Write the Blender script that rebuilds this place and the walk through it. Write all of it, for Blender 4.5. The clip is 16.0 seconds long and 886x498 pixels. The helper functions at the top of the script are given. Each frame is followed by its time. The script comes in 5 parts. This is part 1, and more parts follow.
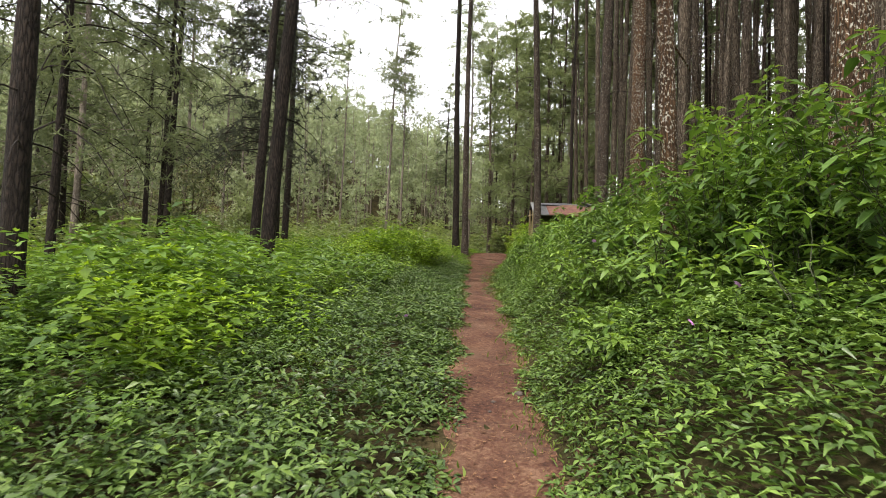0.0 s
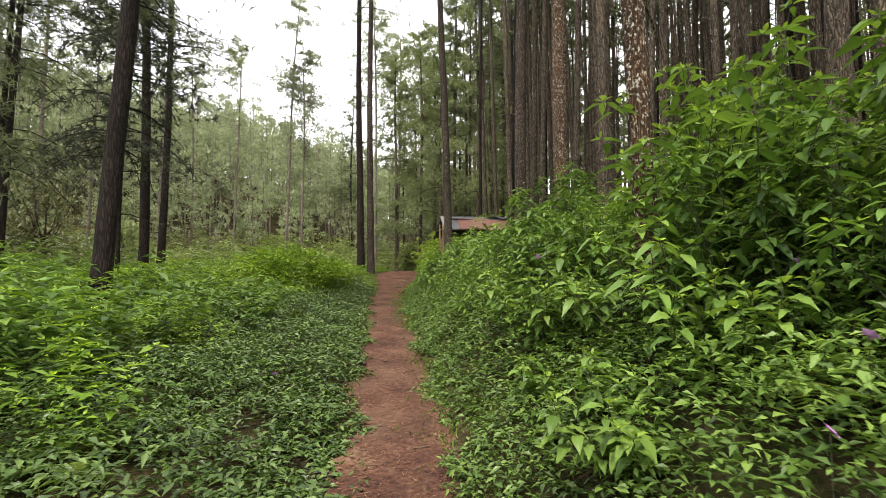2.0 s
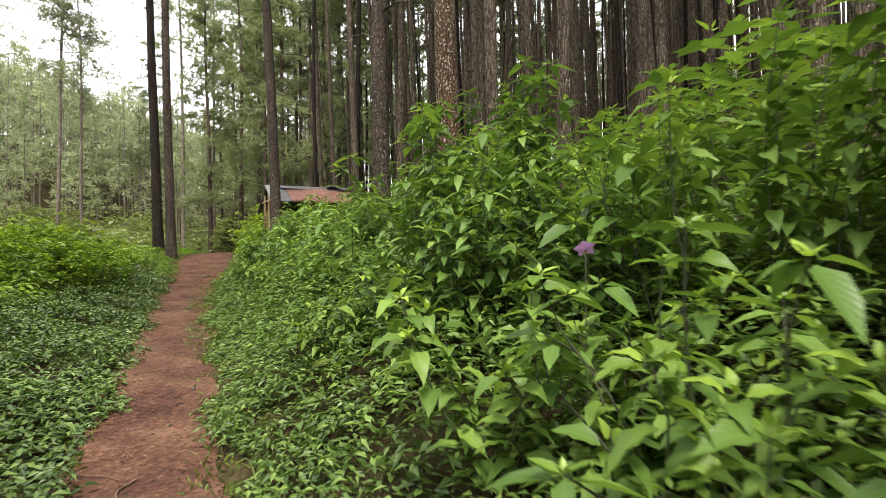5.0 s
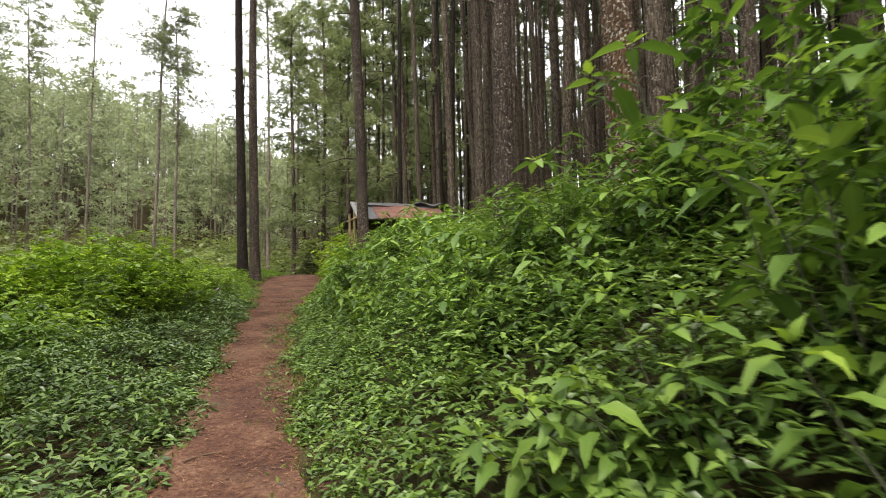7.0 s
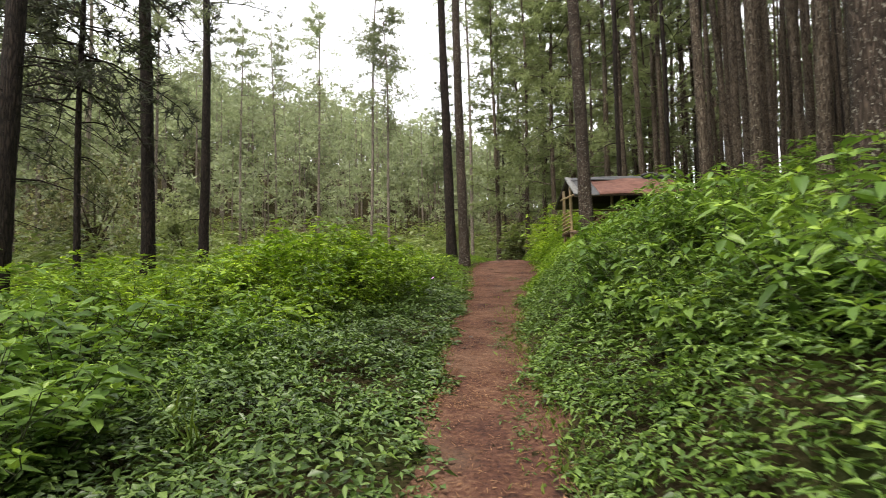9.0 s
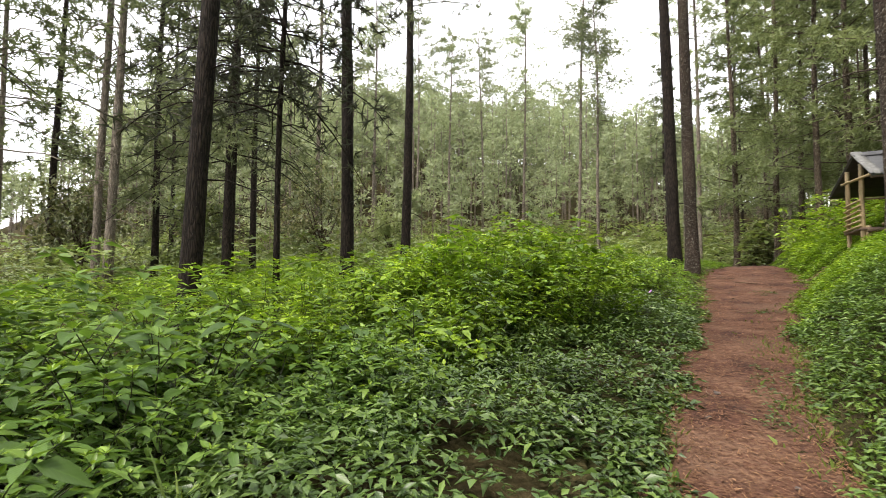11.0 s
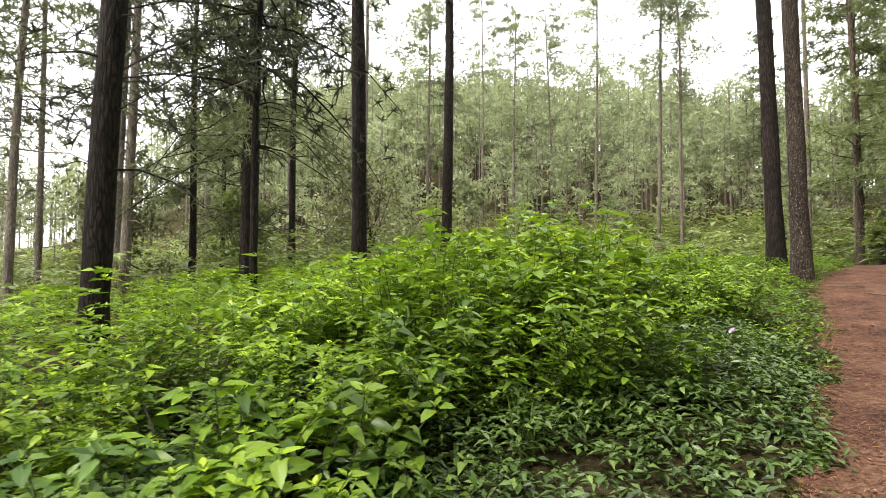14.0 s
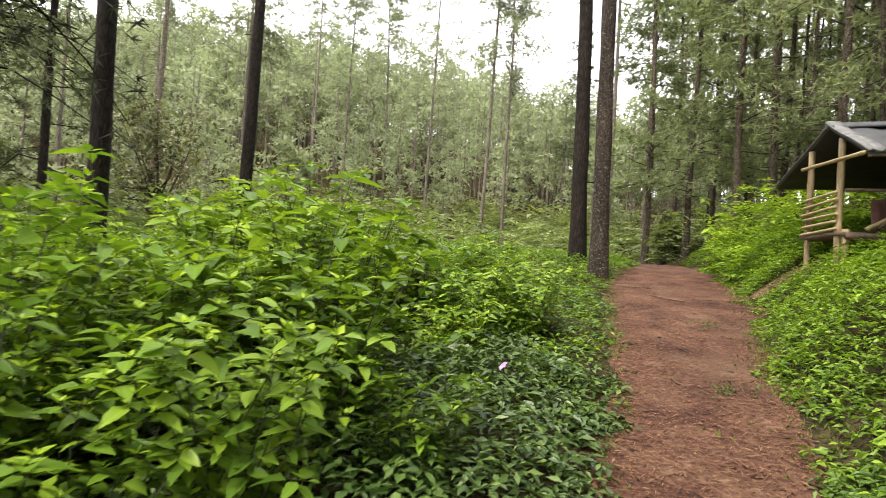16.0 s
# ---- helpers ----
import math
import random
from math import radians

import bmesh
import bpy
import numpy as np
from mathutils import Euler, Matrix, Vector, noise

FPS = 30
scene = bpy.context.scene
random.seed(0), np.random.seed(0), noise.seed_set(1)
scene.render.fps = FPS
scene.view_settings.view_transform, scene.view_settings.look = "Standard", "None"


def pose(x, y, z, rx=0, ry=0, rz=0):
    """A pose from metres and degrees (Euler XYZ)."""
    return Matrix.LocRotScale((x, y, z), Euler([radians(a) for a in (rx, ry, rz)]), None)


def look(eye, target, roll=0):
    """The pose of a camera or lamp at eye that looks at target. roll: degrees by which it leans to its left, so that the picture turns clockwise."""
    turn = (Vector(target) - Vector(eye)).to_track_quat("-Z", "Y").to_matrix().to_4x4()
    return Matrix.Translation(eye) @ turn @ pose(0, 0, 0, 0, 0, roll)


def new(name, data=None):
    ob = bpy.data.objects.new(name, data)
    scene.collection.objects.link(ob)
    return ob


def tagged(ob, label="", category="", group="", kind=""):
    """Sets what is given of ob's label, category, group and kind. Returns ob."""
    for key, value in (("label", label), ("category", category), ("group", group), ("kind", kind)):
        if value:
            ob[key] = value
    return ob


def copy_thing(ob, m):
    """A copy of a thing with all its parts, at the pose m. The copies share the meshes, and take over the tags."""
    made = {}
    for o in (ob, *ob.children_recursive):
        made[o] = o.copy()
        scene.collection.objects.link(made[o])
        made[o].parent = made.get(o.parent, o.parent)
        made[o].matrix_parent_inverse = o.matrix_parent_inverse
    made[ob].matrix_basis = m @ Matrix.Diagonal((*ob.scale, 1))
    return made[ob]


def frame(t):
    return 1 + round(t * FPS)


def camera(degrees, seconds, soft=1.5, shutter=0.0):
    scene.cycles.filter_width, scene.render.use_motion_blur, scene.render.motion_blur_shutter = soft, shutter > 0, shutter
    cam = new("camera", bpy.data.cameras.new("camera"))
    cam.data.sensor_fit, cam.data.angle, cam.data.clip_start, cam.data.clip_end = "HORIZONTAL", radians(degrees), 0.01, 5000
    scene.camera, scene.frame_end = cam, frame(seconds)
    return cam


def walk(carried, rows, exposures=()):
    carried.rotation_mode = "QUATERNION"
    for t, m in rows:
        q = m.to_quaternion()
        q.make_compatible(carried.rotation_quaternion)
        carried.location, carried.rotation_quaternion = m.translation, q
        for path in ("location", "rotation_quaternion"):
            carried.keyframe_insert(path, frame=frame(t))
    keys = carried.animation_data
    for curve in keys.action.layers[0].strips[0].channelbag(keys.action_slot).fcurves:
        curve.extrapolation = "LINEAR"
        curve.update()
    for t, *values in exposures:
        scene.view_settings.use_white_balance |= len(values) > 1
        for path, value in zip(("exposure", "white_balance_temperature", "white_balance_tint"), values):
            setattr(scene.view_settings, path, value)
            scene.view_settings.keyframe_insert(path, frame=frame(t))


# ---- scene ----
cam = camera(80.9, 16.0, soft=0.8, shutter=0.25)
PATH = [
    (0, (-0.045, -0.197, 1.496), (-0.13, 1.799, 1.584), 2.0),
    (0.5, (0.003, 0.335, 1.529), (-0.004, 2.332, 1.638), 1.4),
    (1, (0.032, 0.823, 1.565), (0.12, 2.817, 1.694), 1.4),
    (1.5, (0.024, 1.346, 1.616), (0.228, 3.328, 1.788), 0.7),
    (2, (0.073, 1.835, 1.645), (0.337, 3.811, 1.804), -0.1),
    (2.5, (0.066, 2.38, 1.665), (0.362, 4.353, 1.799), 0.2),
    (3, (0.173, 2.89, 1.701), (0.549, 4.849, 1.841), 0.2),
    (3.5, (0.224, 3.409, 1.74), (0.786, 5.325, 1.859), -0.7),
    (3.7, (0.232, 3.619, 1.774), (0.869, 5.513, 1.875), -1.1),
    (5.8, (0.721, 6.437, 1.952), (1.62, 8.223, 2.017), -1.3),
    (6, (0.708, 6.638, 1.936), (1.59, 8.431, 2.012), -0.9),
    (6.5, (0.659, 7.195, 1.961), (1.432, 9.035, 2.085), -1.2),
    (7, (0.615, 7.685, 1.994), (1.233, 9.581, 2.148), -1.2),
    (7.5, (0.505, 8.226, 2.026), (0.973, 10.165, 2.166), -1.4),
    (8, (0.454, 8.705, 2.031), (0.748, 10.68, 2.133), -0.6),
    (8.5, (0.371, 9.193, 2.068), (0.45, 11.188, 2.171), -0.6),
    (9, (0.281, 9.677, 2.109), (0.162, 11.67, 2.217), -1.1),
    (9.5, (0.198, 10.191, 2.157), (-0.161, 12.156, 2.261), -0.6),
    (10, (0.118, 10.674, 2.204), (-0.426, 12.596, 2.322), 0.0),
    (10.2, (0.092, 10.887, 2.21), (-0.518, 12.788, 2.331), 0.3),
    (12.3, (0.106, 13.137, 2.379), (-1.057, 14.757, 2.533), -1.4),
    (12.5, (0.07, 13.324, 2.425), (-1.101, 14.937, 2.595), -1.7),
    (13, (0.081, 13.779, 2.466), (-1.11, 15.377, 2.64), -1.9),
    (13.5, (0.042, 14.254, 2.496), (-1.156, 15.849, 2.636), -0.9),
    (14, (-0.006, 14.71, 2.564), (-1.149, 16.349, 2.655), 0.3),
    (14.5, (-0.027, 15.191, 2.578), (-1.099, 16.878, 2.632), 1.8),
    (15, (-0.088, 15.732, 2.601), (-1.028, 17.498, 2.623), 3.2),
    (15.5, (-0.054, 16.229, 2.648), (-0.834, 18.071, 2.649), 3.5),
    (16, (-0.028, 16.717, 2.697), (-0.61, 18.63, 2.724), 3.7),
]
walk(cam, [(t, look(eye, target, roll)) for t, eye, target, roll in PATH], exposures=[(0.0, 0.97, 6850, 12), (3.7, 1.08, 6850, 12), (6.0, 1.28, 6850, 12), (7.0, 1.04, 6850, 12), (8.0, 0.96, 6850, 12), (10.0, 1.04, 6850, 12), (12.5, 1.38, 6850, 12), (16.0, 1.45, 6850, 12)])

# ---- light: bright overcast ----
SUN_ELEV, SUN_TURN = radians(66), radians(200)
world = bpy.data.worlds.new("overcast_sky")
scene.world = world
world.use_nodes = True
wn, wl = world.node_tree.nodes, world.node_tree.links
sky = wn.new("ShaderNodeTexSky")
sky.sky_type = "NISHITA"
sky.sun_disc = False
sky.sun_elevation, sky.sun_rotation = SUN_ELEV, SUN_TURN
sky.dust_density, sky.air_density, sky.altitude = 4.0, 1.2, 1200
veil = wn.new("ShaderNodeMixRGB")
veil.inputs["Fac"].default_value = 0.72
veil.inputs["Color2"].default_value = (10.5, 10.7, 11.0, 1)
wl.new(sky.outputs["Color"], veil.inputs["Color1"])
wl.new(veil.outputs["Color"], wn["Background"].inputs["Color"])
wn["Background"].inputs["Strength"].default_value = 0.135
sun_data = bpy.data.lights.new("sun", "SUN")
sun_data.energy, sun_data.angle, sun_data.color = 2.6, radians(14), (1.0, 0.96, 0.88)
sun = new("sun", sun_data)
sun_dir = Vector((math.sin(SUN_TURN) * math.cos(SUN_ELEV), math.cos(SUN_TURN) * math.cos(SUN_ELEV), math.sin(SUN_ELEV)))
sun.matrix_world = look(sun_dir * 60, (0, 0, 0))


# ---- materials ----
def mat_base(name):
    m = bpy.data.materials.new(name)
    m.use_nodes = True
    nt = m.node_tree
    return m, nt.nodes, nt.links, nt.nodes["Principled BSDF"]


def ramp(nodes, stops):
    r = nodes.new("ShaderNodeValToRGB")
    els = r.color_ramp.elements
    while len(els) < len(stops):
        els.new(0.5)
    for el, (p, c) in zip(els, stops):
        el.position, el.color = p, (*c, 1)
    return r


def noise_node(nodes, links, scale, detail=4, rough=0.6, vec=None, stretch=None):
    tex = nodes.new("ShaderNodeTexNoise")
    tex.inputs["Scale"].default_value = scale
    tex.inputs["Detail"].default_value = detail
    tex.inputs["Roughness"].default_value = rough
    if vec is None:
        tc = nodes.new("ShaderNodeTexCoord")
        vec = tc.outputs["Object"]
    if stretch:
        mp = nodes.new("ShaderNodeMapping")
        mp.inputs["Scale"].default_value = stretch
        links.new(vec, mp.inputs["Vector"])
        vec = mp.outputs["Vector"]
    links.new(vec, tex.inputs["Vector"])
    return tex


def leaf_material(name, dark, mid, light, rough=0.45, through_light=0.35, spread=1.0, glow=(1.12, 1.12, 0.62), veins=False, gloss=0.25, patchy=(0.45, 0.75, 1.2)):
    """A leaf: colour differs from leaf to leaf and from plant to plant, and light comes through."""
    m, n, l, p = mat_base(name)
    geo = n.new("ShaderNodeNewGeometry")
    info = n.new("ShaderNodeObjectInfo")
    mixv = n.new("ShaderNodeMath")
    mixv.operation = "MULTIPLY_ADD"
    l.new(info.outputs["Random"], mixv.inputs[0])
    mixv.inputs[1].default_value = 0.35 * spread
    add = n.new("ShaderNodeMath")
    add.operation = "MULTIPLY"
    l.new(geo.outputs["Random Per Island"], add.inputs[0])
    add.inputs[1].default_value = 0.65
    l.new(add.outputs[0], mixv.inputs[2])
    r = ramp(n, [(0.0, dark), (0.5, mid), (1.0, light)])
    l.new(mixv.outputs[0], r.inputs["Fac"])
    patch = noise_node(n, l, patchy[0], 2, vec=geo.outputs["Position"])
    tone = n.new("ShaderNodeHueSaturation")
    vv = n.new("ShaderNodeMapRange")
    vv.inputs["From Min"].default_value, vv.inputs["From Max"].default_value = 0.3, 0.7
    vv.inputs["To Min"].default_value, vv.inputs["To Max"].default_value = patchy[1], patchy[2]
    l.new(patch.outputs["Fac"], vv.inputs["Value"])
    l.new(vv.outputs["Result"], tone.inputs["Value"])
    l.new(r.outputs["Color"], tone.inputs["Color"])
    if veins:
        uvn = n.new("ShaderNodeUVMap")
        uvn.uv_map = "leaf"
        sep = n.new("ShaderNodeSeparateXYZ")
        l.new(uvn.outputs["UV"], sep.inputs[0])

        def calc(op, a, b, c=0.0):
            m1 = n.new("ShaderNodeMath")
            m1.operation = op
            for slot, val in enumerate((a, b, c)):
                if isinstance(val, float):
                    m1.inputs[slot].default_value = val
                else:
                    l.new(val, m1.inputs[slot])
            return m1.outputs[0]

        off = calc("ABSOLUTE", calc("SUBTRACT", sep.outputs["Y"], 0.5), 0.0)
        rib = calc("LESS_THAN", off, 0.03)
        slant = calc("SUBTRACT", calc("MULTIPLY", sep.outputs["X"], 48.0), calc("MULTIPLY", off, 34.0))
        side = calc("SINE", slant, 0.0)
        ribs = calc("MULTIPLY_ADD", side, 0.012, calc("MULTIPLY", rib, 0.2))
        lift = n.new("ShaderNodeHueSaturation")
        l.new(calc("ADD", ribs, 1.0), lift.inputs["Value"])
        l.new(tone.outputs["Color"], lift.inputs["Color"])
        # young shoot tips are paler and yellower; leaves low in a plant are painted shaded
        age_shade_map = n.new("ShaderNodeUVMap")
        age_shade_map.uv_map = "age"
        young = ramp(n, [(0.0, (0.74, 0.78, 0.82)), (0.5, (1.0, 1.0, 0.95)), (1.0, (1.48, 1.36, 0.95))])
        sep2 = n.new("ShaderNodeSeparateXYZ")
        l.new(age_shade_map.outputs["UV"], sep2.inputs[0])
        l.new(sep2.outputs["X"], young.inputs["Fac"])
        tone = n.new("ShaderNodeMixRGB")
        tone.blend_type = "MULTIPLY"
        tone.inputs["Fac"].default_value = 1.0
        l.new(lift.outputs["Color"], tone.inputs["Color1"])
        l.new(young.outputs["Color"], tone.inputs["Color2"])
        bp = n.new("ShaderNodeBump")
        bp.inputs["Strength"].default_value, bp.inputs["Distance"].default_value = 0.07, 0.003
        l.new(calc("SUBTRACT", side, calc("MULTIPLY", rib, 2.0)), bp.inputs["Height"])
        l.new(bp.outputs["Normal"], p.inputs["Normal"])
    l.new(tone.outputs["Color"], p.inputs["Base Color"])
    p.inputs["Roughness"].default_value = rough
    p.inputs["Specular IOR Level"].default_value = gloss
    tr = n.new("ShaderNodeBsdfTranslucent")
    warm = n.new("ShaderNodeMixRGB")
    warm.blend_type = "MULTIPLY"
    warm.inputs["Fac"].default_value = 1.0
    warm.inputs["Color2"].default_value = (*glow, 1)
    l.new(tone.outputs["Color"], warm.inputs["Color1"])
    l.new(warm.outputs["Color"], tr.inputs["Color"])
    mx = n.new("ShaderNodeMixShader")
    mx.inputs["Fac"].default_value = through_light
    l.new(p.outputs["BSDF"], mx.inputs[1])
    l.new(tr.outputs["BSDF"], mx.inputs[2])
    l.new(mx.outputs["Shader"], n["Material Output"].inputs["Surface"])
    return m


def bark_material(name, deep, ridge, fleck, fleck_amount, scale=1.0):
    m, n, l, p = mat_base(name)
    tc = n.new("ShaderNodeTexCoord")
    info = n.new("ShaderNodeObjectInfo")
    shift = n.new("ShaderNodeVectorMath")
    shift.operation = "MULTIPLY_ADD"
    shift.inputs[1].default_value = (1, 1, 1)
    l.new(tc.outputs["Object"], shift.inputs[0])
    mul = n.new("ShaderNodeMath")
    mul.operation = "MULTIPLY"
    mul.inputs[1].default_value = 37.0
    l.new(info.outputs["Random"], mul.inputs[0])
    l.new(mul.outputs[0], shift.inputs[2])
    vec = shift.outputs["Vector"]
    mp = n.new("ShaderNodeMapping")
    mp.inputs["Scale"].default_value = (1, 1, 0.16)
    l.new(vec, mp.inputs["Vector"])
    vor = n.new("ShaderNodeTexVoronoi")
    vor.feature = "DISTANCE_TO_EDGE"
    vor.inputs["Scale"].default_value = 24 * scale
    warp = noise_node(n, l, 9, 3, 0.6, vec=mp.outputs["Vector"])
    bent = n.new("ShaderNodeVectorMath")
    bent.operation = "MULTIPLY_ADD"
    bent.inputs[1].default_value = (0.09, 0.09, 0.09)
    l.new(warp.outputs["Color"], bent.inputs[0])
    l.new(mp.outputs["Vector"], bent.inputs[2])
    l.new(bent.outputs["Vector"], vor.inputs["Vector"])
    big = noise_node(n, l, 2.2, 5, 0.65, vec=vec, stretch=(1, 1, 0.4))
    fine = noise_node(n, l, 34, 4, 0.7, vec=mp.outputs["Vector"])
    r = ramp(n, [(0.0, deep), (0.09, tuple(a * 0.6 + b * 0.4 for a, b in zip(deep, ridge))), (0.35, ridge)])
    l.new(vor.outputs["Distance"], r.inputs["Fac"])
    tone = n.new("ShaderNodeMixRGB")
    tone.blend_type = "MULTIPLY"
    tone.inputs["Fac"].default_value = 0.8
    r2 = ramp(n, [(0.3, (0.45, 0.42, 0.40)), (0.7, (1.25, 1.2, 1.15))])
    l.new(big.outputs["Fac"], r2.inputs["Fac"])
    l.new(r.outputs["Color"], tone.inputs["Color1"])
    l.new(r2.outputs["Color"], tone.inputs["Color2"])
    fl = noise_node(n, l, 36, 5, 0.7, vec=vec, stretch=(1, 1, 0.8))
    cut = n.new("ShaderNodeMapRange")
    cut.inputs["From Min"].default_value = 0.66 - fleck_amount * 0.25
    cut.inputs["From Max"].default_value = 0.70 - fleck_amount * 0.25
    l.new(fl.outputs["Fac"], cut.inputs["Value"])
    lich = n.new("ShaderNodeMixRGB")
    l.new(cut.outputs["Result"], lich.inputs["Fac"])
    l.new(tone.outputs["Color"], lich.inputs["Color1"])
    lich.inputs["Color2"].default_value = (*fleck, 1)
    l.new(lich.outputs["Color"], p.inputs["Base Color"])
    p.inputs["Roughness"].default_value = 0.9
    p.inputs["Specular IOR Level"].default_value = 0.2
    hgt = n.new("ShaderNodeMath")
    hgt.operation = "MULTIPLY_ADD"
    hgt.inputs[1].default_value = 0.3
    l.new(fine.outputs["Fac"], hgt.inputs[0])
    mn = n.new("ShaderNodeMath")
    mn.operation = "MINIMUM"
    mn.inputs[1].default_value = 0.3
    l.new(vor.outputs["Distance"], mn.inputs[0])
    l.new(mn.outputs[0], hgt.inputs[2])
    bp = n.new("ShaderNodeBump")
    bp.inputs["Strength"].default_value, bp.inputs["Distance"].default_value = 0.9, 0.05
    l.new(hgt.outputs[0], bp.inputs["Height"])
    l.new(bp.outputs["Normal"], p.inputs["Normal"])
    return m


def soil_material(name, stops, scale, bump=0.02, rough=0.95, sheen=0.25, moss=None):
    m, n, l, p = mat_base(name)
    big = noise_node(n, l, scale, 6, 0.65)
    fine = noise_node(n, l, scale * 14, 5, 0.7)
    mix = n.new("ShaderNodeMath")
    mix.operation = "MULTIPLY_ADD"
    mix.inputs[1].default_value = 0.5
    l.new(fine.outputs["Fac"], mix.inputs[0])
    half = n.new("ShaderNodeMath")
    half.operation = "MULTIPLY"
    half.inputs[1].default_value = 0.5
    l.new(big.outputs["Fac"], half.inputs[0])
    l.new(half.outputs[0], mix.inputs[2])
    r = ramp(n, stops)
    l.new(mix.outputs[0], r.inputs["Fac"])
    out = r.outputs["Color"]
    if moss:
        where = noise_node(n, l, 0.75, 4, 0.6)
        cut = n.new("ShaderNodeMapRange")
        cut.inputs["From Min"].default_value, cut.inputs["From Max"].default_value = 0.52, 0.72
        cut.inputs["To Max"].default_value = 0.75
        l.new(where.outputs["Fac"], cut.inputs["Value"])
        mm = n.new("ShaderNodeMixRGB")
        mm.inputs["Color2"].default_value = (*moss, 1)
        l.new(cut.outputs["Result"], mm.inputs["Fac"])
        l.new(out, mm.inputs["Color1"])
        out = mm.outputs["Color"]
    l.new(out, p.inputs["Base Color"])
    p.inputs["Roughness"].default_value = rough
    p.inputs["Specular IOR Level"].default_value = sheen
    bp = n.new("ShaderNodeBump")
    bp.inputs["Strength"].default_value, bp.inputs["Distance"].default_value = 0.8, bump
    l.new(mix.outputs[0], bp.inputs["Height"])
    l.new(bp.outputs["Normal"], p.inputs["Normal"])
    return m


def plain_material(name, a, b, scale=6.0, rough=0.8, stretch=None, bump=0.01):
    m, n, l, p = mat_base(name)
    tex = noise_node(n, l, scale, 6, 0.65, stretch=stretch)
    r = ramp(n, [(0.3, a), (0.7, b)])
    l.new(tex.outputs["Fac"], r.inputs["Fac"])
    l.new(r.outputs["Color"], p.inputs["Base Color"])
    p.inputs["Roughness"].default_value = rough
    bp = n.new("ShaderNodeBump")
    bp.inputs["Strength"].default_value, bp.inputs["Distance"].default_value = 0.5, bump
    l.new(tex.outputs["Fac"], bp.inputs["Height"])
    l.new(bp.outputs["Normal"], p.inputs["Normal"])
    return m


M_COVER = leaf_material("cover_leaf", (0.022, 0.046, 0.011), (0.068, 0.12, 0.027), (0.175, 0.255, 0.07), 0.36, 0.22, veins=True, gloss=0.36)
M_LOW = leaf_material("low_green_leaf", (0.026, 0.055, 0.012), (0.075, 0.135, 0.026), (0.19, 0.29, 0.068), 0.38, 0.25, veins=True, gloss=0.4)
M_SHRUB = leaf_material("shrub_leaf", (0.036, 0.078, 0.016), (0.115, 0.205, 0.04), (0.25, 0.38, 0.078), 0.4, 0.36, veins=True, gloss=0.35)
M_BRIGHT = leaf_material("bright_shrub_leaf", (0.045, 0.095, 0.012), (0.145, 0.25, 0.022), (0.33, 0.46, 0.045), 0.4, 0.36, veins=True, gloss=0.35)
M_BUSHY = leaf_material("broad_bush_leaf", (0.085, 0.125, 0.045), (0.16, 0.215, 0.075), (0.30, 0.34, 0.15), 0.42, 0.38, gloss=0.45)
M_GRASS = leaf_material("grass_blade", (0.06, 0.10, 0.018), (0.115, 0.17, 0.03), (0.20, 0.25, 0.055), 0.5, 0.35)
PALE_GLOW = (1.08, 1.08, 0.85)
M_NEEDLE = leaf_material("pine_needles", (0.08, 0.098, 0.052), (0.132, 0.156, 0.078), (0.195, 0.225, 0.105), 0.55, 0.38, glow=PALE_GLOW)
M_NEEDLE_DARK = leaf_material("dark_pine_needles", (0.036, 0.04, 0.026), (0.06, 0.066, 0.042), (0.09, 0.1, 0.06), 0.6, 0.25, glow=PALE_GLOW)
M_NEEDLE_MID = leaf_material("green_pine_needles", (0.17, 0.21, 0.10), (0.25, 0.295, 0.14), (0.33, 0.38, 0.18), 0.55, 0.45, glow=PALE_GLOW)
# pale grey-green tone puts the distance haze into the needle colour
M_NEEDLE_HAZE = leaf_material("hazed_pine_needles", (0.17, 0.205, 0.12), (0.27, 0.31, 0.18), (0.38, 0.42, 0.25), 0.6, 0.45, glow=PALE_GLOW, patchy=(0.13, 0.6, 1.3))
M_STEM = plain_material("green_stem", (0.022, 0.026, 0.010), (0.05, 0.056, 0.02), 20, 0.7)
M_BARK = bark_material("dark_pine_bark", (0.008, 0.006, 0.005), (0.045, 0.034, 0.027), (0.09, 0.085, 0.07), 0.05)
M_BARK_GREY = bark_material("grey_pine_bark", (0.030, 0.021, 0.014), (0.178, 0.142, 0.108), (0.33, 0.30, 0.24), 0.28, 1.1)
M_BARK_FLECK = bark_material("flecked_pine_bark", (0.018, 0.013, 0.010), (0.095, 0.072, 0.056), (0.30, 0.28, 0.235), 0.3, 1.5)
M_BARK_LICHEN = bark_material("lichen_pine_bark", (0.03, 0.018, 0.010), (0.15, 0.085, 0.045), (0.44, 0.41, 0.34), 0.42, 1.7)
# much paler than the near bark, with distance haze mixed into the colour
M_BARK_HAZE = bark_material("hazed_pine_bark", (0.10, 0.085, 0.07), (0.30, 0.26, 0.215), (0.36, 0.34, 0.30), 0.2)
M_SOIL = soil_material("red_soil", [(0.37, (0.020, 0.009, 0.007)), (0.44, (0.058, 0.024, 0.016)), (0.52, (0.100, 0.046, 0.028)), (0.63, (0.19, 0.11, 0.07))], 1.7, 0.07, moss=(0.135, 0.085, 0.056))
M_GROUND = soil_material("leafy_soil", [(0.36, (0.010, 0.008, 0.004)), (0.5, (0.034, 0.028, 0.013)), (0.64, (0.085, 0.066, 0.034))], 1.4, 0.09, sheen=0.05, moss=(0.03, 0.045, 0.012))


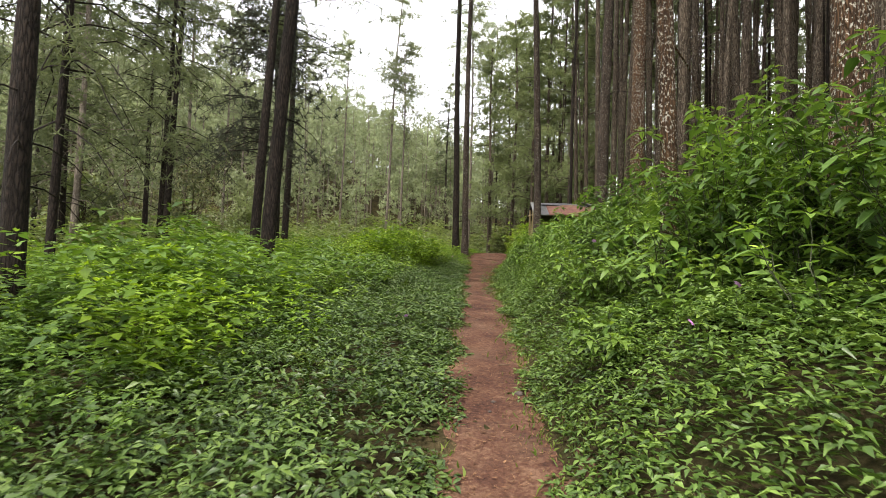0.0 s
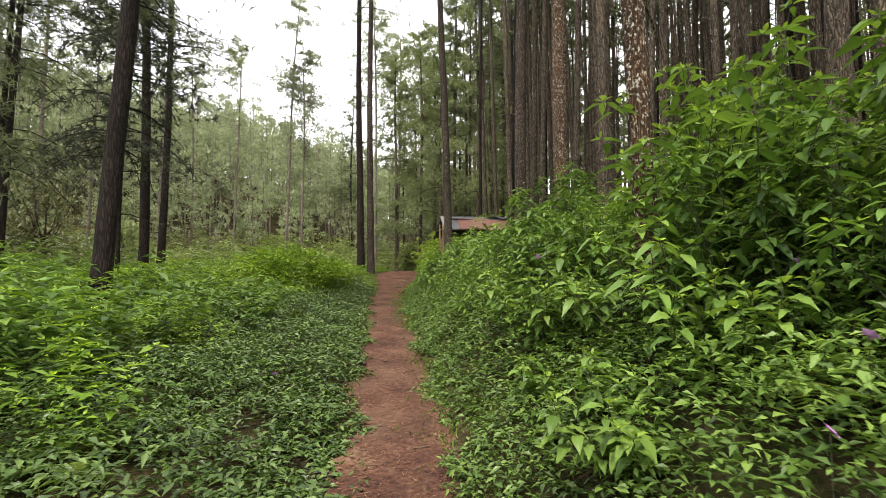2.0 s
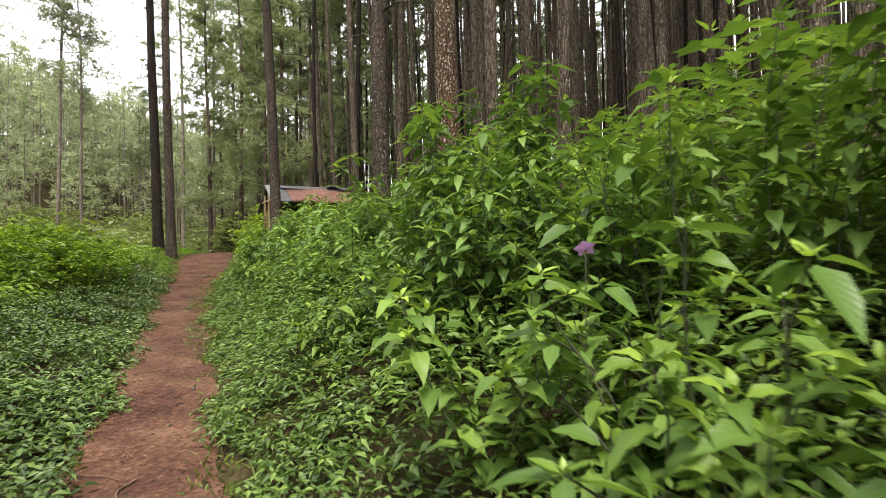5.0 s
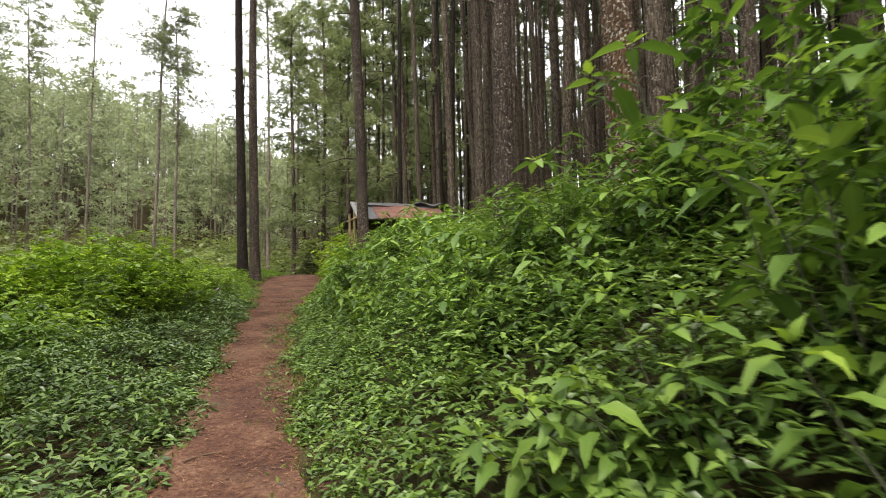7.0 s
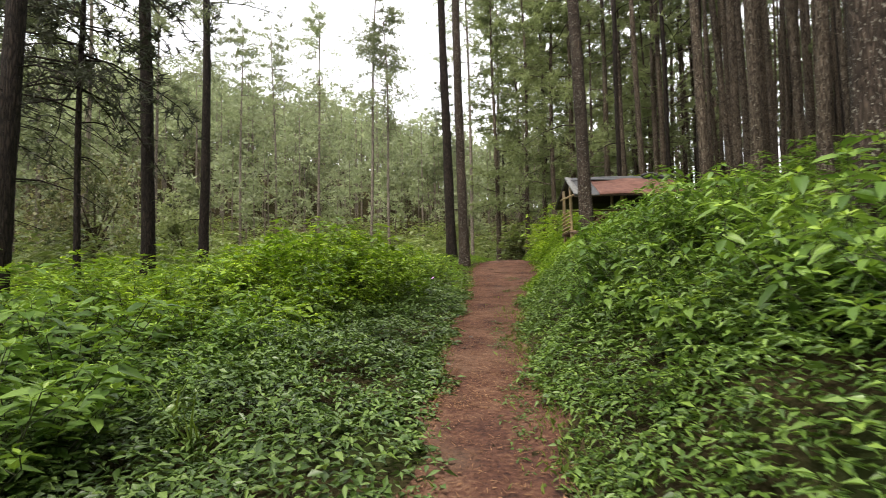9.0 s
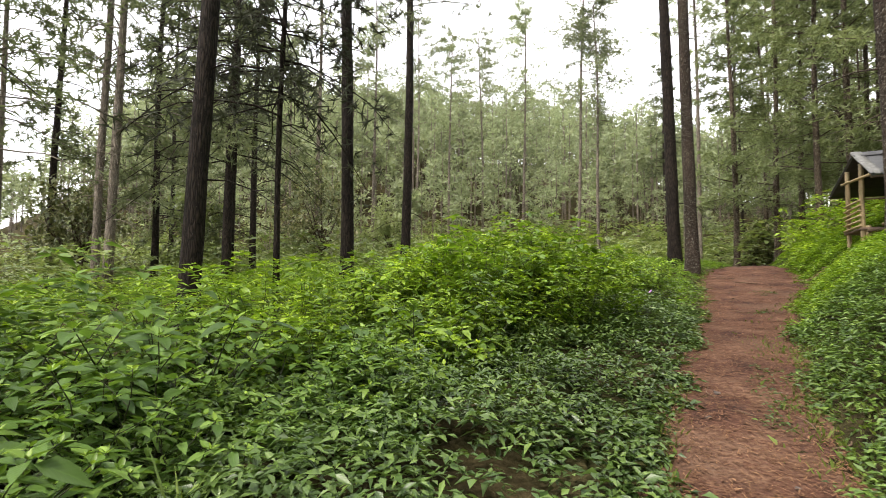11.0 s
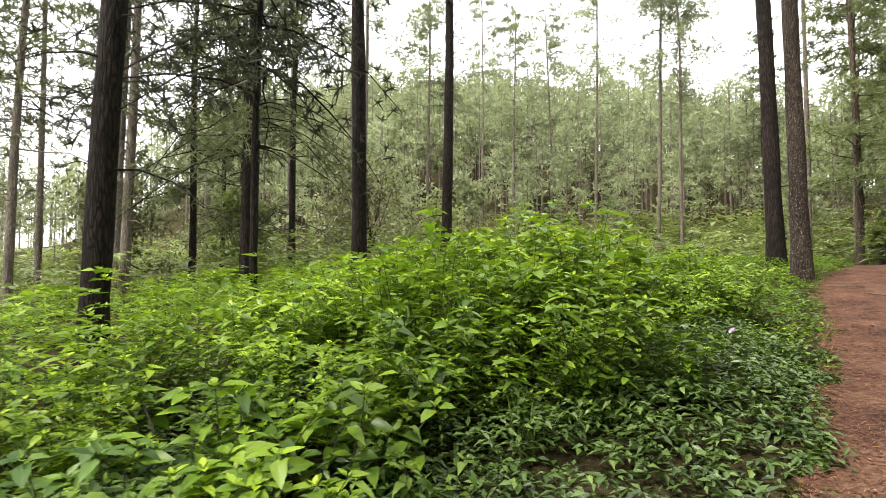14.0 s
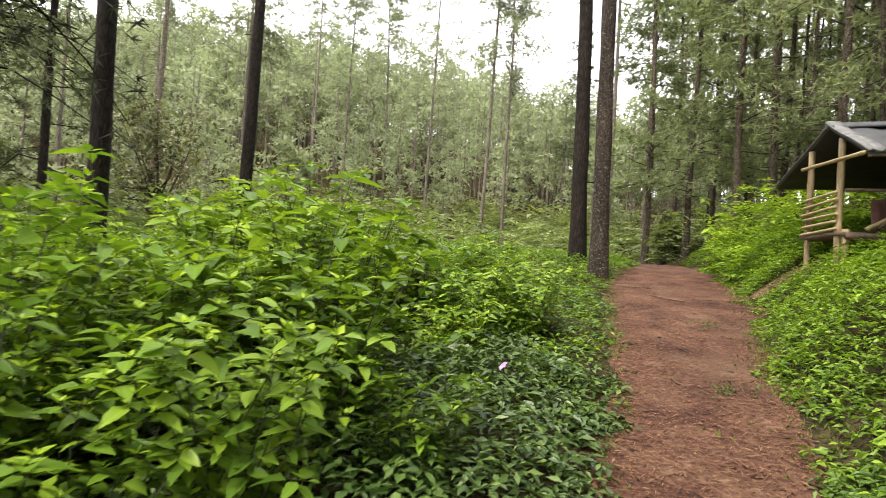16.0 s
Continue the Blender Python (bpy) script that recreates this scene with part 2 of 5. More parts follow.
# ---- mesh helpers ----
def mesh_object(name, verts, faces, material, parent=None, smooth=False, slots=None, uv=None, age=None):
    """One mesh object from arrays. Faces: an (n, k) array, or a list of such arrays."""
    me = bpy.data.meshes.new(name)
    groups = [np.asarray(f, np.int32) for f in (faces if isinstance(faces, list) else [faces])]
    groups = [g for g in groups if len(g)]
    verts = np.asarray(verts, np.float32)
    me.vertices.add(len(verts))
    me.vertices.foreach_set("co", verts.ravel())
    me.loops.add(sum(g.size for g in groups))
    me.loops.foreach_set("vertex_index", np.concatenate([g.ravel() for g in groups]))
    sizes = np.concatenate([np.full(len(g), g.shape[1], np.int32) for g in groups])
    me.polygons.add(len(sizes))
    me.polygons.foreach_set("loop_start", np.r_[0, np.cumsum(sizes)[:-1]].astype(np.int32))
    me.polygons.foreach_set("loop_total", sizes)
    if smooth:
        me.polygons.foreach_set("use_smooth", np.ones(len(sizes), bool))
    me.update(calc_edges=True)
    me.validate()
    for mm in material if isinstance(material, tuple) else (material,):
        me.materials.append(mm)
    if uv is not None:
        loop_vertex = np.empty(len(me.loops), np.int32)
        me.loops.foreach_get("vertex_index", loop_vertex)
        me.uv_layers.new(name="leaf").data.foreach_set("uv", np.asarray(uv, np.float32)[loop_vertex].ravel())
    if age is not None:
        pairs = np.stack([age, np.zeros(len(age))], -1).astype(np.float32)
        me.uv_layers.new(name="age").data.foreach_set("uv", pairs[loop_vertex].ravel())
    if slots is not None:
        me.polygons.foreach_set("material_index", np.asarray(slots, np.int32))
    ob = new(name, me)
    if parent:
        ob.parent = parent
    return ob


def part(name, bm, material, parent, label=""):
    me = bpy.data.meshes.new(name)
    bm.to_mesh(me)
    bm.free()
    me.materials.append(material)
    ob = new(name, me)
    ob.parent = parent
    return tagged(ob, label)


def tube(points, radii, sides=10, rough=0.0, rng=None):
    """A tapered tube along points; rough: how far its skin is uneven, as a share of the radius."""
    pts, radii = np.asarray(points, float), np.asarray(radii, float)
    ways = np.gradient(pts, axis=0)
    ways /= np.linalg.norm(ways, axis=1, keepdims=True)
    ref = np.where(np.abs(ways[:, 2:3]) > 0.9, [[1.0, 0, 0]], [[0, 0, 1.0]])
    a = np.cross(ways, ref)
    a /= np.linalg.norm(a, axis=1, keepdims=True)
    b = np.cross(ways, a)
    ang = np.linspace(0, 2 * np.pi, sides, endpoint=False)
    r = radii[:, None] * np.ones(sides)
    if rough and rng is not None:
        r = r * (1 + rough * rng.uniform(-1, 1, r.shape))
    v = pts[:, None] + r[..., None] * (np.cos(ang)[None, :, None] * a[:, None] + np.sin(ang)[None, :, None] * b[:, None])
    k = len(pts)
    i, j = np.meshgrid(np.arange(k - 1), np.arange(sides), indexing="ij")
    j2 = (j + 1) % sides
    f = np.stack([i * sides + j, i * sides + j2, (i + 1) * sides + j2, (i + 1) * sides + j], -1).reshape(-1, 4)
    return v.reshape(-1, 3), f


def join_parts(pieces):
    """Joins (verts, faces) pairs that have faces of one size."""
    vs, fs, n = [], [], 0
    for v, f in pieces:
        vs.append(v)
        fs.append(f + n)
        n += len(v)
    return np.concatenate(vs), np.concatenate(fs)


LEAF_U = np.array([0.0, 0.27, 0.27, 0.27, 0.62, 0.62, 0.62, 1.0])
LEAF_W = np.array([0.0, -0.46, 0.0, 0.46, -0.38, 0.0, 0.38, 0.0])
LEAF_FOLD = np.array([0.0, 0.13, 0.0, 0.13, 0.09, 0.0, 0.09, 0.0])
LEAF_F = np.array([[0, 2, 1], [0, 3, 2], [1, 2, 4], [2, 5, 4], [2, 3, 5], [3, 6, 5], [4, 5, 7], [5, 6, 7]])
LITE_U = np.array([0.0, 0.42, 1.0, 0.42])
LITE_W = np.array([0.0, -0.5, 0.0, 0.5])
LITE_FOLD = np.array([0.0, 0.07, 0.0, 0.07])
LITE_F = np.array([[0, 2, 1], [0, 3, 2]])


def unit(v):
    return v / np.maximum(np.linalg.norm(v, axis=-1, keepdims=True), 1e-9)


def leaves(base, way, length, width, droop, fine=False, up=None):
    """Pointed, folded, drooping leaves at base points along unit directions."""
    u, w, fo, fa = (LEAF_U, LEAF_W, LEAF_FOLD, LEAF_F) if fine else (LITE_U, LITE_W, LITE_FOLD, LITE_F)
    n = len(base)
    up = np.tile([0.0, 0, 1.0], (n, 1)) if up is None else up
    side = unit(np.cross(way, up) + 1e-6)
    nor = unit(np.cross(side, way))
    length, width, droop = (np.broadcast_to(q, n).astype(float) for q in (length, width, droop))
    v = base[:, None] + way[:, None] * (u * length[:, None])[..., None]
    v = v + side[:, None] * (w * width[:, None])[..., None] + nor[:, None] * (fo * width[:, None] * 1.4)[..., None]
    v[..., 2] -= (u ** 2) * (droop * length)[:, None]
    f = (fa[None] + (np.arange(n) * len(u))[:, None, None]).reshape(-1, 3)
    return v.reshape(-1, 3), f


def leaf_uv(count, fine=False):
    """Along the leaf and across it, for as many vertices as leaves() made."""
    u, w = (LEAF_U, LEAF_W) if fine else (LITE_U, LITE_W)
    return np.tile(np.stack([u, w + 0.5], -1), (count // len(u), 1))


# ---- lie of the land ----
GY = np.array([-40, -20, 0, 5, 10, 15, 20, 26, 30, 35, 45, 80])
GZ = np.array([-2.6, -1.4, -0.02, 0.34, 0.76, 1.10, 1.60, 2.17, 2.62, 2.85, 2.6, 3.5])
EDGE_Y = np.array([-20, 4, 8, 12, 16, 18, 20, 23, 25, 28, 34])
EDGE_R = np.array([0.6, 0.63, 0.75, 0.80, 0.88, 1.0, 1.2, 1.7, 2.15, 2.5, 2.6])
EDGE_L = np.array([-0.2, -0.14, -0.14, -0.05, -0.1, -0.06, 0.1, 0.2, 0.15, 0.2, 1.2])


def smooth_step(a, b, x):
    s = np.clip((x - a) / (b - a), 0, 1)
    return s * s * (3 - 2 * s)


def wav(x, y):
    return (np.sin(x * 0.9 + 1.3 * np.sin(y * 0.37)) * np.sin(y * 0.8 + 0.7 * np.sin(x * 0.5)) * 0.6
            + np.sin(x * 2.3 + y * 1.1) * np.sin(y * 2.0 - x * 0.6) * 0.25)


def land(x, y):
    """Height of the ground."""
    x, y = np.asarray(x, float), np.asarray(y, float)
    z = np.interp(y, GY, GZ)
    r, lft = np.interp(y, EDGE_Y, EDGE_R), np.interp(y, EDGE_Y, EDGE_L)
    u = np.clip(x - r - 0.1, 0, None)
    near = np.exp(-np.clip(y - 45, 0, None) / 25)
    z = z + (1.0 * (1 - np.exp(-u / 1.1)) + 0.17 * np.minimum(u, 12) + 0.30 * np.clip(u - 12, 0, 70)) * near
    v = np.clip(lft - x, 0, None)
    z = z + 0.15 * (1 - np.exp(-v / 1.5)) * smooth_step(22, 27, y) - 0.035 * np.clip(v - 4, 0, 40)
    off = smooth_step(0.0, 1.5, np.maximum(u, v))
    z = z + 0.09 * wav(x, y) * off
    z = z + (0.012 * np.sin(x * 5 + y * 3.1) * np.sin(y * 4.3) + 0.02 * np.sin(y * 1.7) * np.sin(x * 3 + 1)) * (1 - off)
    # the wooded hill ahead and to the west
    dx, dy = x - 0.0, y - 13.0
    far = np.hypot(dx, dy)
    turn = np.degrees(np.arctan2(-dx, dy))
    prof = np.interp(turn, [-60, -25, -5, 6, 18, 32, 45, 58, 68, 80, 110], [0.30, 0.34, 0.45, 0.66, 0.88, 1.0, 0.94, 0.72, 0.22, 0.06, 0.0])
    z = z + 31 * prof * smooth_step(34, 125, far) + 1.2 * np.sin(x * 0.11) * np.sin(y * 0.09 + 1) * smooth_step(40, 80, far)
    return z


def axis_steps(lo, hi, near_lo, near_hi, step):
    a = list(np.arange(near_lo, near_hi, step))
    s, p = step, near_hi
    while p < hi:
        a.append(p)
        s *= 1.18
        p += s
    a.append(hi)
    s, p = step, near_lo
    while p > lo:
        s *= 1.18
        p -= s
        a.insert(0, max(p, lo))
    return np.array(a)


def grid_mesh(xs, ys, zfun):
    gx, gy = np.meshgrid(xs, ys, indexing="ij")
    v = np.stack([gx, gy, zfun(gx, gy)], -1).reshape(-1, 3)
    ny = len(ys)
    i, j = np.meshgrid(np.arange(len(xs) - 1), np.arange(ny - 1), indexing="ij")
    f = np.stack([i * ny + j, (i + 1) * ny + j, (i + 1) * ny + j + 1, i * ny + j + 1], -1).reshape(-1, 4)
    return v, f


gv, gf = grid_mesh(axis_steps(-1500, 1500, -9, 9, 0.16), axis_steps(-1500, 1500, -4, 36, 0.2), land)
ground = mesh_object("ground", gv, gf, M_GROUND, smooth=True)
tagged(ground, "dark leafy forest soil sloping up under the plants", "ground", kind="structure")

# the trodden path: a strip that follows the land, 12 mm proud, with ragged edges
rng = np.random.default_rng(5)
py = np.arange(-8, 36, 0.12)
across = np.linspace(0, 1, 17)
lo = np.interp(py, EDGE_Y, EDGE_L) - 0.10 + 0.06 * np.sin(py * 2.1) + 0.05 * np.sin(py * 5.3 + 1) + rng.normal(0, 0.02, len(py))
hi = np.interp(py, EDGE_Y, EDGE_R) + 0.10 + 0.07 * np.sin(py * 1.7 + 2) + 0.05 * np.sin(py * 4.7) + rng.normal(0, 0.02, len(py))
pxx = lo[:, None] + (hi - lo)[:, None] * across
pyy = np.repeat(py[:, None], 17, 1)
pz = land(pxx, pyy) + 0.03 * (1 - (2 * across - 1) ** 6)[None] - 0.012 - 0.03 * (1 - (2 * across - 1) ** 2)[None] + rng.normal(0, 0.006, pxx.shape)
pz = np.maximum(pz, land(pxx, pyy) + 0.012 * (1 - (2 * across - 1) ** 8)[None] - 0.004) + rng.normal(0, 0.004, pxx.shape)
i, j = np.meshgrid(np.arange(len(py) - 1), np.arange(16), indexing="ij")
pf = np.stack([i * 17 + j, i * 17 + j + 1, (i + 1) * 17 + j + 1, (i + 1) * 17 + j], -1).reshape(-1, 4)
path_strip = mesh_object("path", np.stack([pxx, pyy, pz], -1).reshape(-1, 3), pf, M_SOIL, smooth=True)
tagged(path_strip, "narrow trodden footpath of reddish brown earth", "footpath", kind="structure")


# bare trodden earth before the shelter
aa, rr = np.meshgrid(np.linspace(0, 2 * np.pi, 40, endpoint=False), np.linspace(0, 1, 9), indexing="ij")
wob = 1 + 0.12 * np.sin(3 * aa) + 0.07 * np.sin(7 * aa + 1)
ex, ey = 3.1 + 1.15 * rr * wob * np.cos(aa), 26.75 + 0.42 * rr * wob * np.sin(aa)
ez = land(ex, ey) + 0.016 * (1 - rr ** 4) - 0.004
i, j = np.meshgrid(np.arange(40), np.arange(8), indexing="ij")
ef = np.stack([i * 9 + j, i * 9 + j + 1, (i + 1) % 40 * 9 + j + 1, (i + 1) % 40 * 9 + j], -1).reshape(-1, 4)
tagged(mesh_object("path_patch", np.stack([ex, ey, ez], -1).reshape(-1, 3), ef, M_SOIL, smooth=True), "patch of bare red earth before the shelter", "footpath", kind="structure")


# ---- pines ----
def crown_arrays(rng, height, start, reach, branches, tufts, blades, blade_len, blade_w, sag=0.25, lean=(0, 0), tip=0.35):
    """Boughs and needle tufts of a pine crown."""
    boughs, nv = [], []
    for k in range(branches):
        s = rng.uniform(0, 1) ** 0.9
        z = start + (height - start) * s
        a = rng.uniform(0, 2 * np.pi)
        ln = reach * (1 - (1 - tip) * s) * rng.uniform(0.55, 1.1)
        rise = rng.uniform(-0.15, 0.35) + 0.5 * s
        tt = np.linspace(0, 1, 5)
        out = np.stack([np.cos(a) * ln * tt, np.sin(a) * ln * tt, ln * (rise * tt - sag * tt ** 2)], -1)
        out[1:] += rng.normal(0, 0.07 * ln / 3, (4, 3))
        out += [lean[0] * z, lean[1] * z, z]
        boughs.append(tube(out, np.linspace(0.018, 0.005, 5) * (1 + ln / 4), 3))
        m = max(3, int(tufts * rng.uniform(0.7, 1.3)))
        q = rng.uniform(0.25, 1.0, m)
        c = np.stack([np.interp(q, tt, out[:, ax]) for ax in range(3)], -1) + rng.normal(0, 0.23 * ln / 2.5, (m, 3)) * [1, 1, 0.75]
        ctr = np.repeat(c, blades, 0)
        d = unit(rng.normal(0, 1, ctr.shape) + [0, 0, 0.15])
        ll = blade_len * rng.uniform(0.6, 1.2, len(ctr))
        sd = unit(np.cross(d, rng.normal(0, 1, ctr.shape)))
        tri = np.stack([ctr - sd * blade_w / 2, ctr + sd * blade_w / 2, ctr + d * ll[:, None] - [0, 0, 0.03]], 1)
        nv.append(tri.reshape(-1, 3))
    bv, bf = join_parts(boughs)
    nv = np.concatenate(nv)
    return bv, bf, nv, np.arange(len(nv)).reshape(-1, 3)


def trunk_arrays(rng, height, r0, lean=(0, 0), sides=14, rings=26, flare=1.4, bend=0.2, r_top=0.35):
    t = np.linspace(0, 1, rings) ** 1.15
    z = t * height - 0.3
    cx = lean[0] * z + bend * np.sin(t * 5 + rng.uniform(0, 6)) * t
    cy = lean[1] * z + bend * np.sin(t * 4 + rng.uniform(0, 6)) * t
    r = r0 * (1 - (1 - r_top) * t) * (1 + (flare - 1) * np.exp(-np.clip(z, 0, None) / 0.35))
    return tube(np.stack([cx, cy, z], -1), r, sides, 0.075, rng)


def pine(seed, height, r0, start, reach, bark, lean=(0, 0), branches=26, tufts=15, blades=9, blade_len=0.34, blade_w=0.035, needles=M_NEEDLE, sag=0.25, sides=14, rings=26, dead=4, label="", group="", tip=0.35):
    rng = np.random.default_rng(seed)
    root = new("pine_tree")
    tv, tf = trunk_arrays(rng, height, r0, lean, sides, rings)
    mesh_object("trunk", tv, tf, bark, root, smooth=True)
    bv, bf, nv, nf = crown_arrays(rng, height, start, reach, branches, tufts, blades, blade_len, blade_w, sag, lean, tip)
    stubs = []
    for k in range(dead):
        z, a, ln = rng.uniform(2.0, start), rng.uniform(0, 6.28), rng.uniform(0.4, 1.6)
        tt = np.linspace(0, 1, 4)
        p = np.stack([np.cos(a) * ln * tt, np.sin(a) * ln * tt, ln * (0.15 * tt - 0.5 * tt ** 2)], -1) + [lean[0] * z, lean[1] * z, z]
        stubs.append(tube(p, np.linspace(0.022, 0.005, 4), 3))
    if stubs:
        sv, sf = join_parts(stubs)
        bv, bf = join_parts([(bv, bf), (sv, sf)])
    mesh_object("crown", np.concatenate([nv, bv]), [nf, bf + len(nv)], (needles, bark), root, slots=[0] * len(nf) + [1] * len(bf))
    return tagged(root, label, "tree", group)


def stand(ob, x, y, turn=0.0, scale=1.0, sink=0.05):
    ob.matrix_basis = pose(x, y, float(land(x, y)) - sink, 0, 0, turn) @ Matrix.Scale(scale, 4)
    return ob


# single trees along the path
DARK = "tall dark-barked pine rising out of the green undergrowth"
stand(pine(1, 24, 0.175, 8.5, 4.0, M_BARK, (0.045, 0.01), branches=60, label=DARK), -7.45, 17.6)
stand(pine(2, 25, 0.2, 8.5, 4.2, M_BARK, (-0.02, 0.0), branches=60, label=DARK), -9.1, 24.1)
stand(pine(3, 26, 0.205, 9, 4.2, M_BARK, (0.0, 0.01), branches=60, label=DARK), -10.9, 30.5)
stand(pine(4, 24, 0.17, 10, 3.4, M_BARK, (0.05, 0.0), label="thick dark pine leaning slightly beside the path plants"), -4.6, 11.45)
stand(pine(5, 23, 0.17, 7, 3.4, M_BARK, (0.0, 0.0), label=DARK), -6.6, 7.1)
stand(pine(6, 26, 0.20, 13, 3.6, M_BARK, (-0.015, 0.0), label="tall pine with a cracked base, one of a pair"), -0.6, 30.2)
stand(pine(7, 26, 0.18, 13, 3.6, M_BARK_FLECK, (-0.01, 0.0), label="slim tall pine of a close pair beside the path"), -0.06, 28.2)
stand(pine(8, 23, 0.175, 12, 3.0, M_BARK_FLECK, (-0.02, 0.0), label="rough-barked pine with pale lichen before the bamboo shelter"), 3.1, 22.8)
stand(pine(9, 22, 0.155, 13, 2.8, M_BARK_FLECK, (0.01, 0.0), label="lichen-flecked pine trunk above the leafy bank"), 3.66, 14.19)
stand(pine(10, 22, 0.165, 13, 2.8, M_BARK_LICHEN, (-0.005, 0.0), label="lichen-flecked pine trunk above the leafy bank"), 3.86, 11.85)
stand(pine(11, 20, 0.098, 12, 2.6, M_BARK_LICHEN, (-0.06, -0.02), label="slender leaning pine covered in white lichen and moss"), 2.28, 5.74)
stand(pine(12, 22, 0.15, 13, 2.8, M_BARK_LICHEN, (0.0, 0.0), label="rough pine trunk blotched with white lichen"), 3.1, 4.2)
DROOP = "dark pine with low drooping boughs of fine needles"
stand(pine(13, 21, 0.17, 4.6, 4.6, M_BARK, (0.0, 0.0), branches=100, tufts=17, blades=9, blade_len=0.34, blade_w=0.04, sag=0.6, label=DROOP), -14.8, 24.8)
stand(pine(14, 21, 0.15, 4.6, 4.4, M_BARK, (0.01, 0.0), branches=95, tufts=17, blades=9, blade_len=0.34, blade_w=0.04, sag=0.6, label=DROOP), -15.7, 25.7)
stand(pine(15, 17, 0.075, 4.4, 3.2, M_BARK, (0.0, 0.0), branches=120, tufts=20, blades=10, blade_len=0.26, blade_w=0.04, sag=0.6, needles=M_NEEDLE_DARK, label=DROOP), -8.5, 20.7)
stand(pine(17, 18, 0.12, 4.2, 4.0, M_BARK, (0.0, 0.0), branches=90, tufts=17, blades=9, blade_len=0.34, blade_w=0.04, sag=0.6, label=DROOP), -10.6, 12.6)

# variants to copy
rng = np.random.default_rng(11)
slim = [pine(30 + k, 21 + 1.5 * k, 0.068 + 0.010 * k, 12.5, 2.2, M_BARK_GREY if k != 2 else M_BARK, ((k - 2) * 0.012, 0.008 * (k % 3 - 1)), branches=11, tufts=6, blades=6, blade_len=0.62, blade_w=0.13, sides=9, rings=12, dead=6,
             label="slender straight pine in the dense stand on the bank", group="pines of the dense stand") for k in range(6)]
placed = [(3.1, 22.8), (3.66, 14.19), (3.86, 11.85), (2.28, 5.74), (3.1, 4.2)]
used = set()
tries = 0
while len(placed) < 300 and tries < 14000:
    tries += 1
    x, y = 4.0 + 26 * rng.uniform() ** 1.45, rng.uniform(4, 48)
    if (2.6 < x < 8.5 and 23.6 < y < 29.5) or x < 5.0 + max(0, y - 24) * 0.12:
        continue
    gap = 0.8 if y < 40 else 1.4
    if min((x - a) ** 2 + (y - b) ** 2 for a, b in placed) < gap ** 2:
        continue
    placed.append((x, y))
    k = int(rng.integers(6))
    m = pose(x, y, float(land(x, y)) - 0.05, rng.normal(0, 1.2), rng.normal(0, 1.2), rng.uniform(0, 360)) @ Matrix.Scale(rng.uniform(0.85, 1.12), 4)
    if k in used:
        ob = copy_thing(slim[k], m)
        ob.matrix_basis = m
    else:
        used.add(k)
        slim[k].matrix_basis = m

# deeper rows of the stand, too dense to count
kinds = []
for k in range(4):
    bv, bf, nv, nf = crown_arrays(rng, 19 + k, 10.0, 2.4, 10, 4, 5, 0.9, 0.22, 0.25, (0, 0), 0.4)
    tv, tf = tube([[0, 0, -0.3], [0.1 * k - 0.1, 0, 9], [0.1, 0.1, 19 + k]], [0.17, 0.14, 0.05], 6)
    kinds.append((nv, tv, tf))
nvs, tvs, tfs, cnt = [], [], [], 0
for _ in range(900):
    x, y = rng.uniform(17, 75), rng.uniform(-14, 95)
    if x < 30 and 2 < y < 62 and rng.uniform() < 0.6:
        continue
    nv, tv, tf = kinds[rng.integers(4)]
    c, s = math.cos(x * 9), math.sin(x * 9)
    rot = np.array([[c, s, 0], [-s, c, 0], [0, 0, 1]]) * rng.uniform(0.75, 1.1)
    off = [x, y, float(land(x, y))]
    nvs.append(nv @ rot + off)
    tvs.append(tv @ rot + off)
    tfs.append(tf + cnt)
    cnt += len(tv)
nv, tv, tf = np.concatenate(nvs), np.concatenate(tvs), np.concatenate(tfs)
nf = np.arange(len(nv)).reshape(-1, 3)
tagged(mesh_object("pine_stand", np.concatenate([nv, tv]), [nf, tf + len(nv)], (M_NEEDLE, M_BARK_GREY), slots=[0] * len(nf) + [1] * len(tf)),
       "deep rows of slender dark pine trunks on the slope", "forest", kind="stuff")

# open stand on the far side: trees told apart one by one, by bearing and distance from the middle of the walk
pale = [pine(50 + k, 22 + k, 0.14, 11.5 + k % 3, 3.7, M_BARK_HAZE, (0.012 * (k - 1), 0.006 * (k % 3 - 1)), branches=46, tufts=22, blades=8, blade_len=0.34, blade_w=0.06, tip=0.5, sag=0.45, needles=M_NEEDLE_HAZE, sides=10, rings=14, dead=16,
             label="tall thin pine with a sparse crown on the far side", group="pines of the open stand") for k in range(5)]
wide = [pine(80 + k, 21 + 2 * k, 0.15, 5.2, 4.2, M_BARK_HAZE, (0.02 - 0.03 * k, 0.0), branches=95, tufts=15, blades=8, blade_len=0.3, blade_w=0.055, sag=0.35, tip=0.6, needles=M_NEEDLE, sides=10, rings=16, dead=14,
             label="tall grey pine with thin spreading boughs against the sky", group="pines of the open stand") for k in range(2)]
low = [pine(60 + k, 19 + 2 * k, 0.17, 3.0, 3.4, M_BARK, (0.0, 0.0), branches=52, tufts=18, blades=9, blade_len=0.32, blade_w=0.06, sag=0.5, sides=10, rings=14,
            label="pine with hanging boughs of dull green needles", group="pines of the open stand") for k in range(2)]
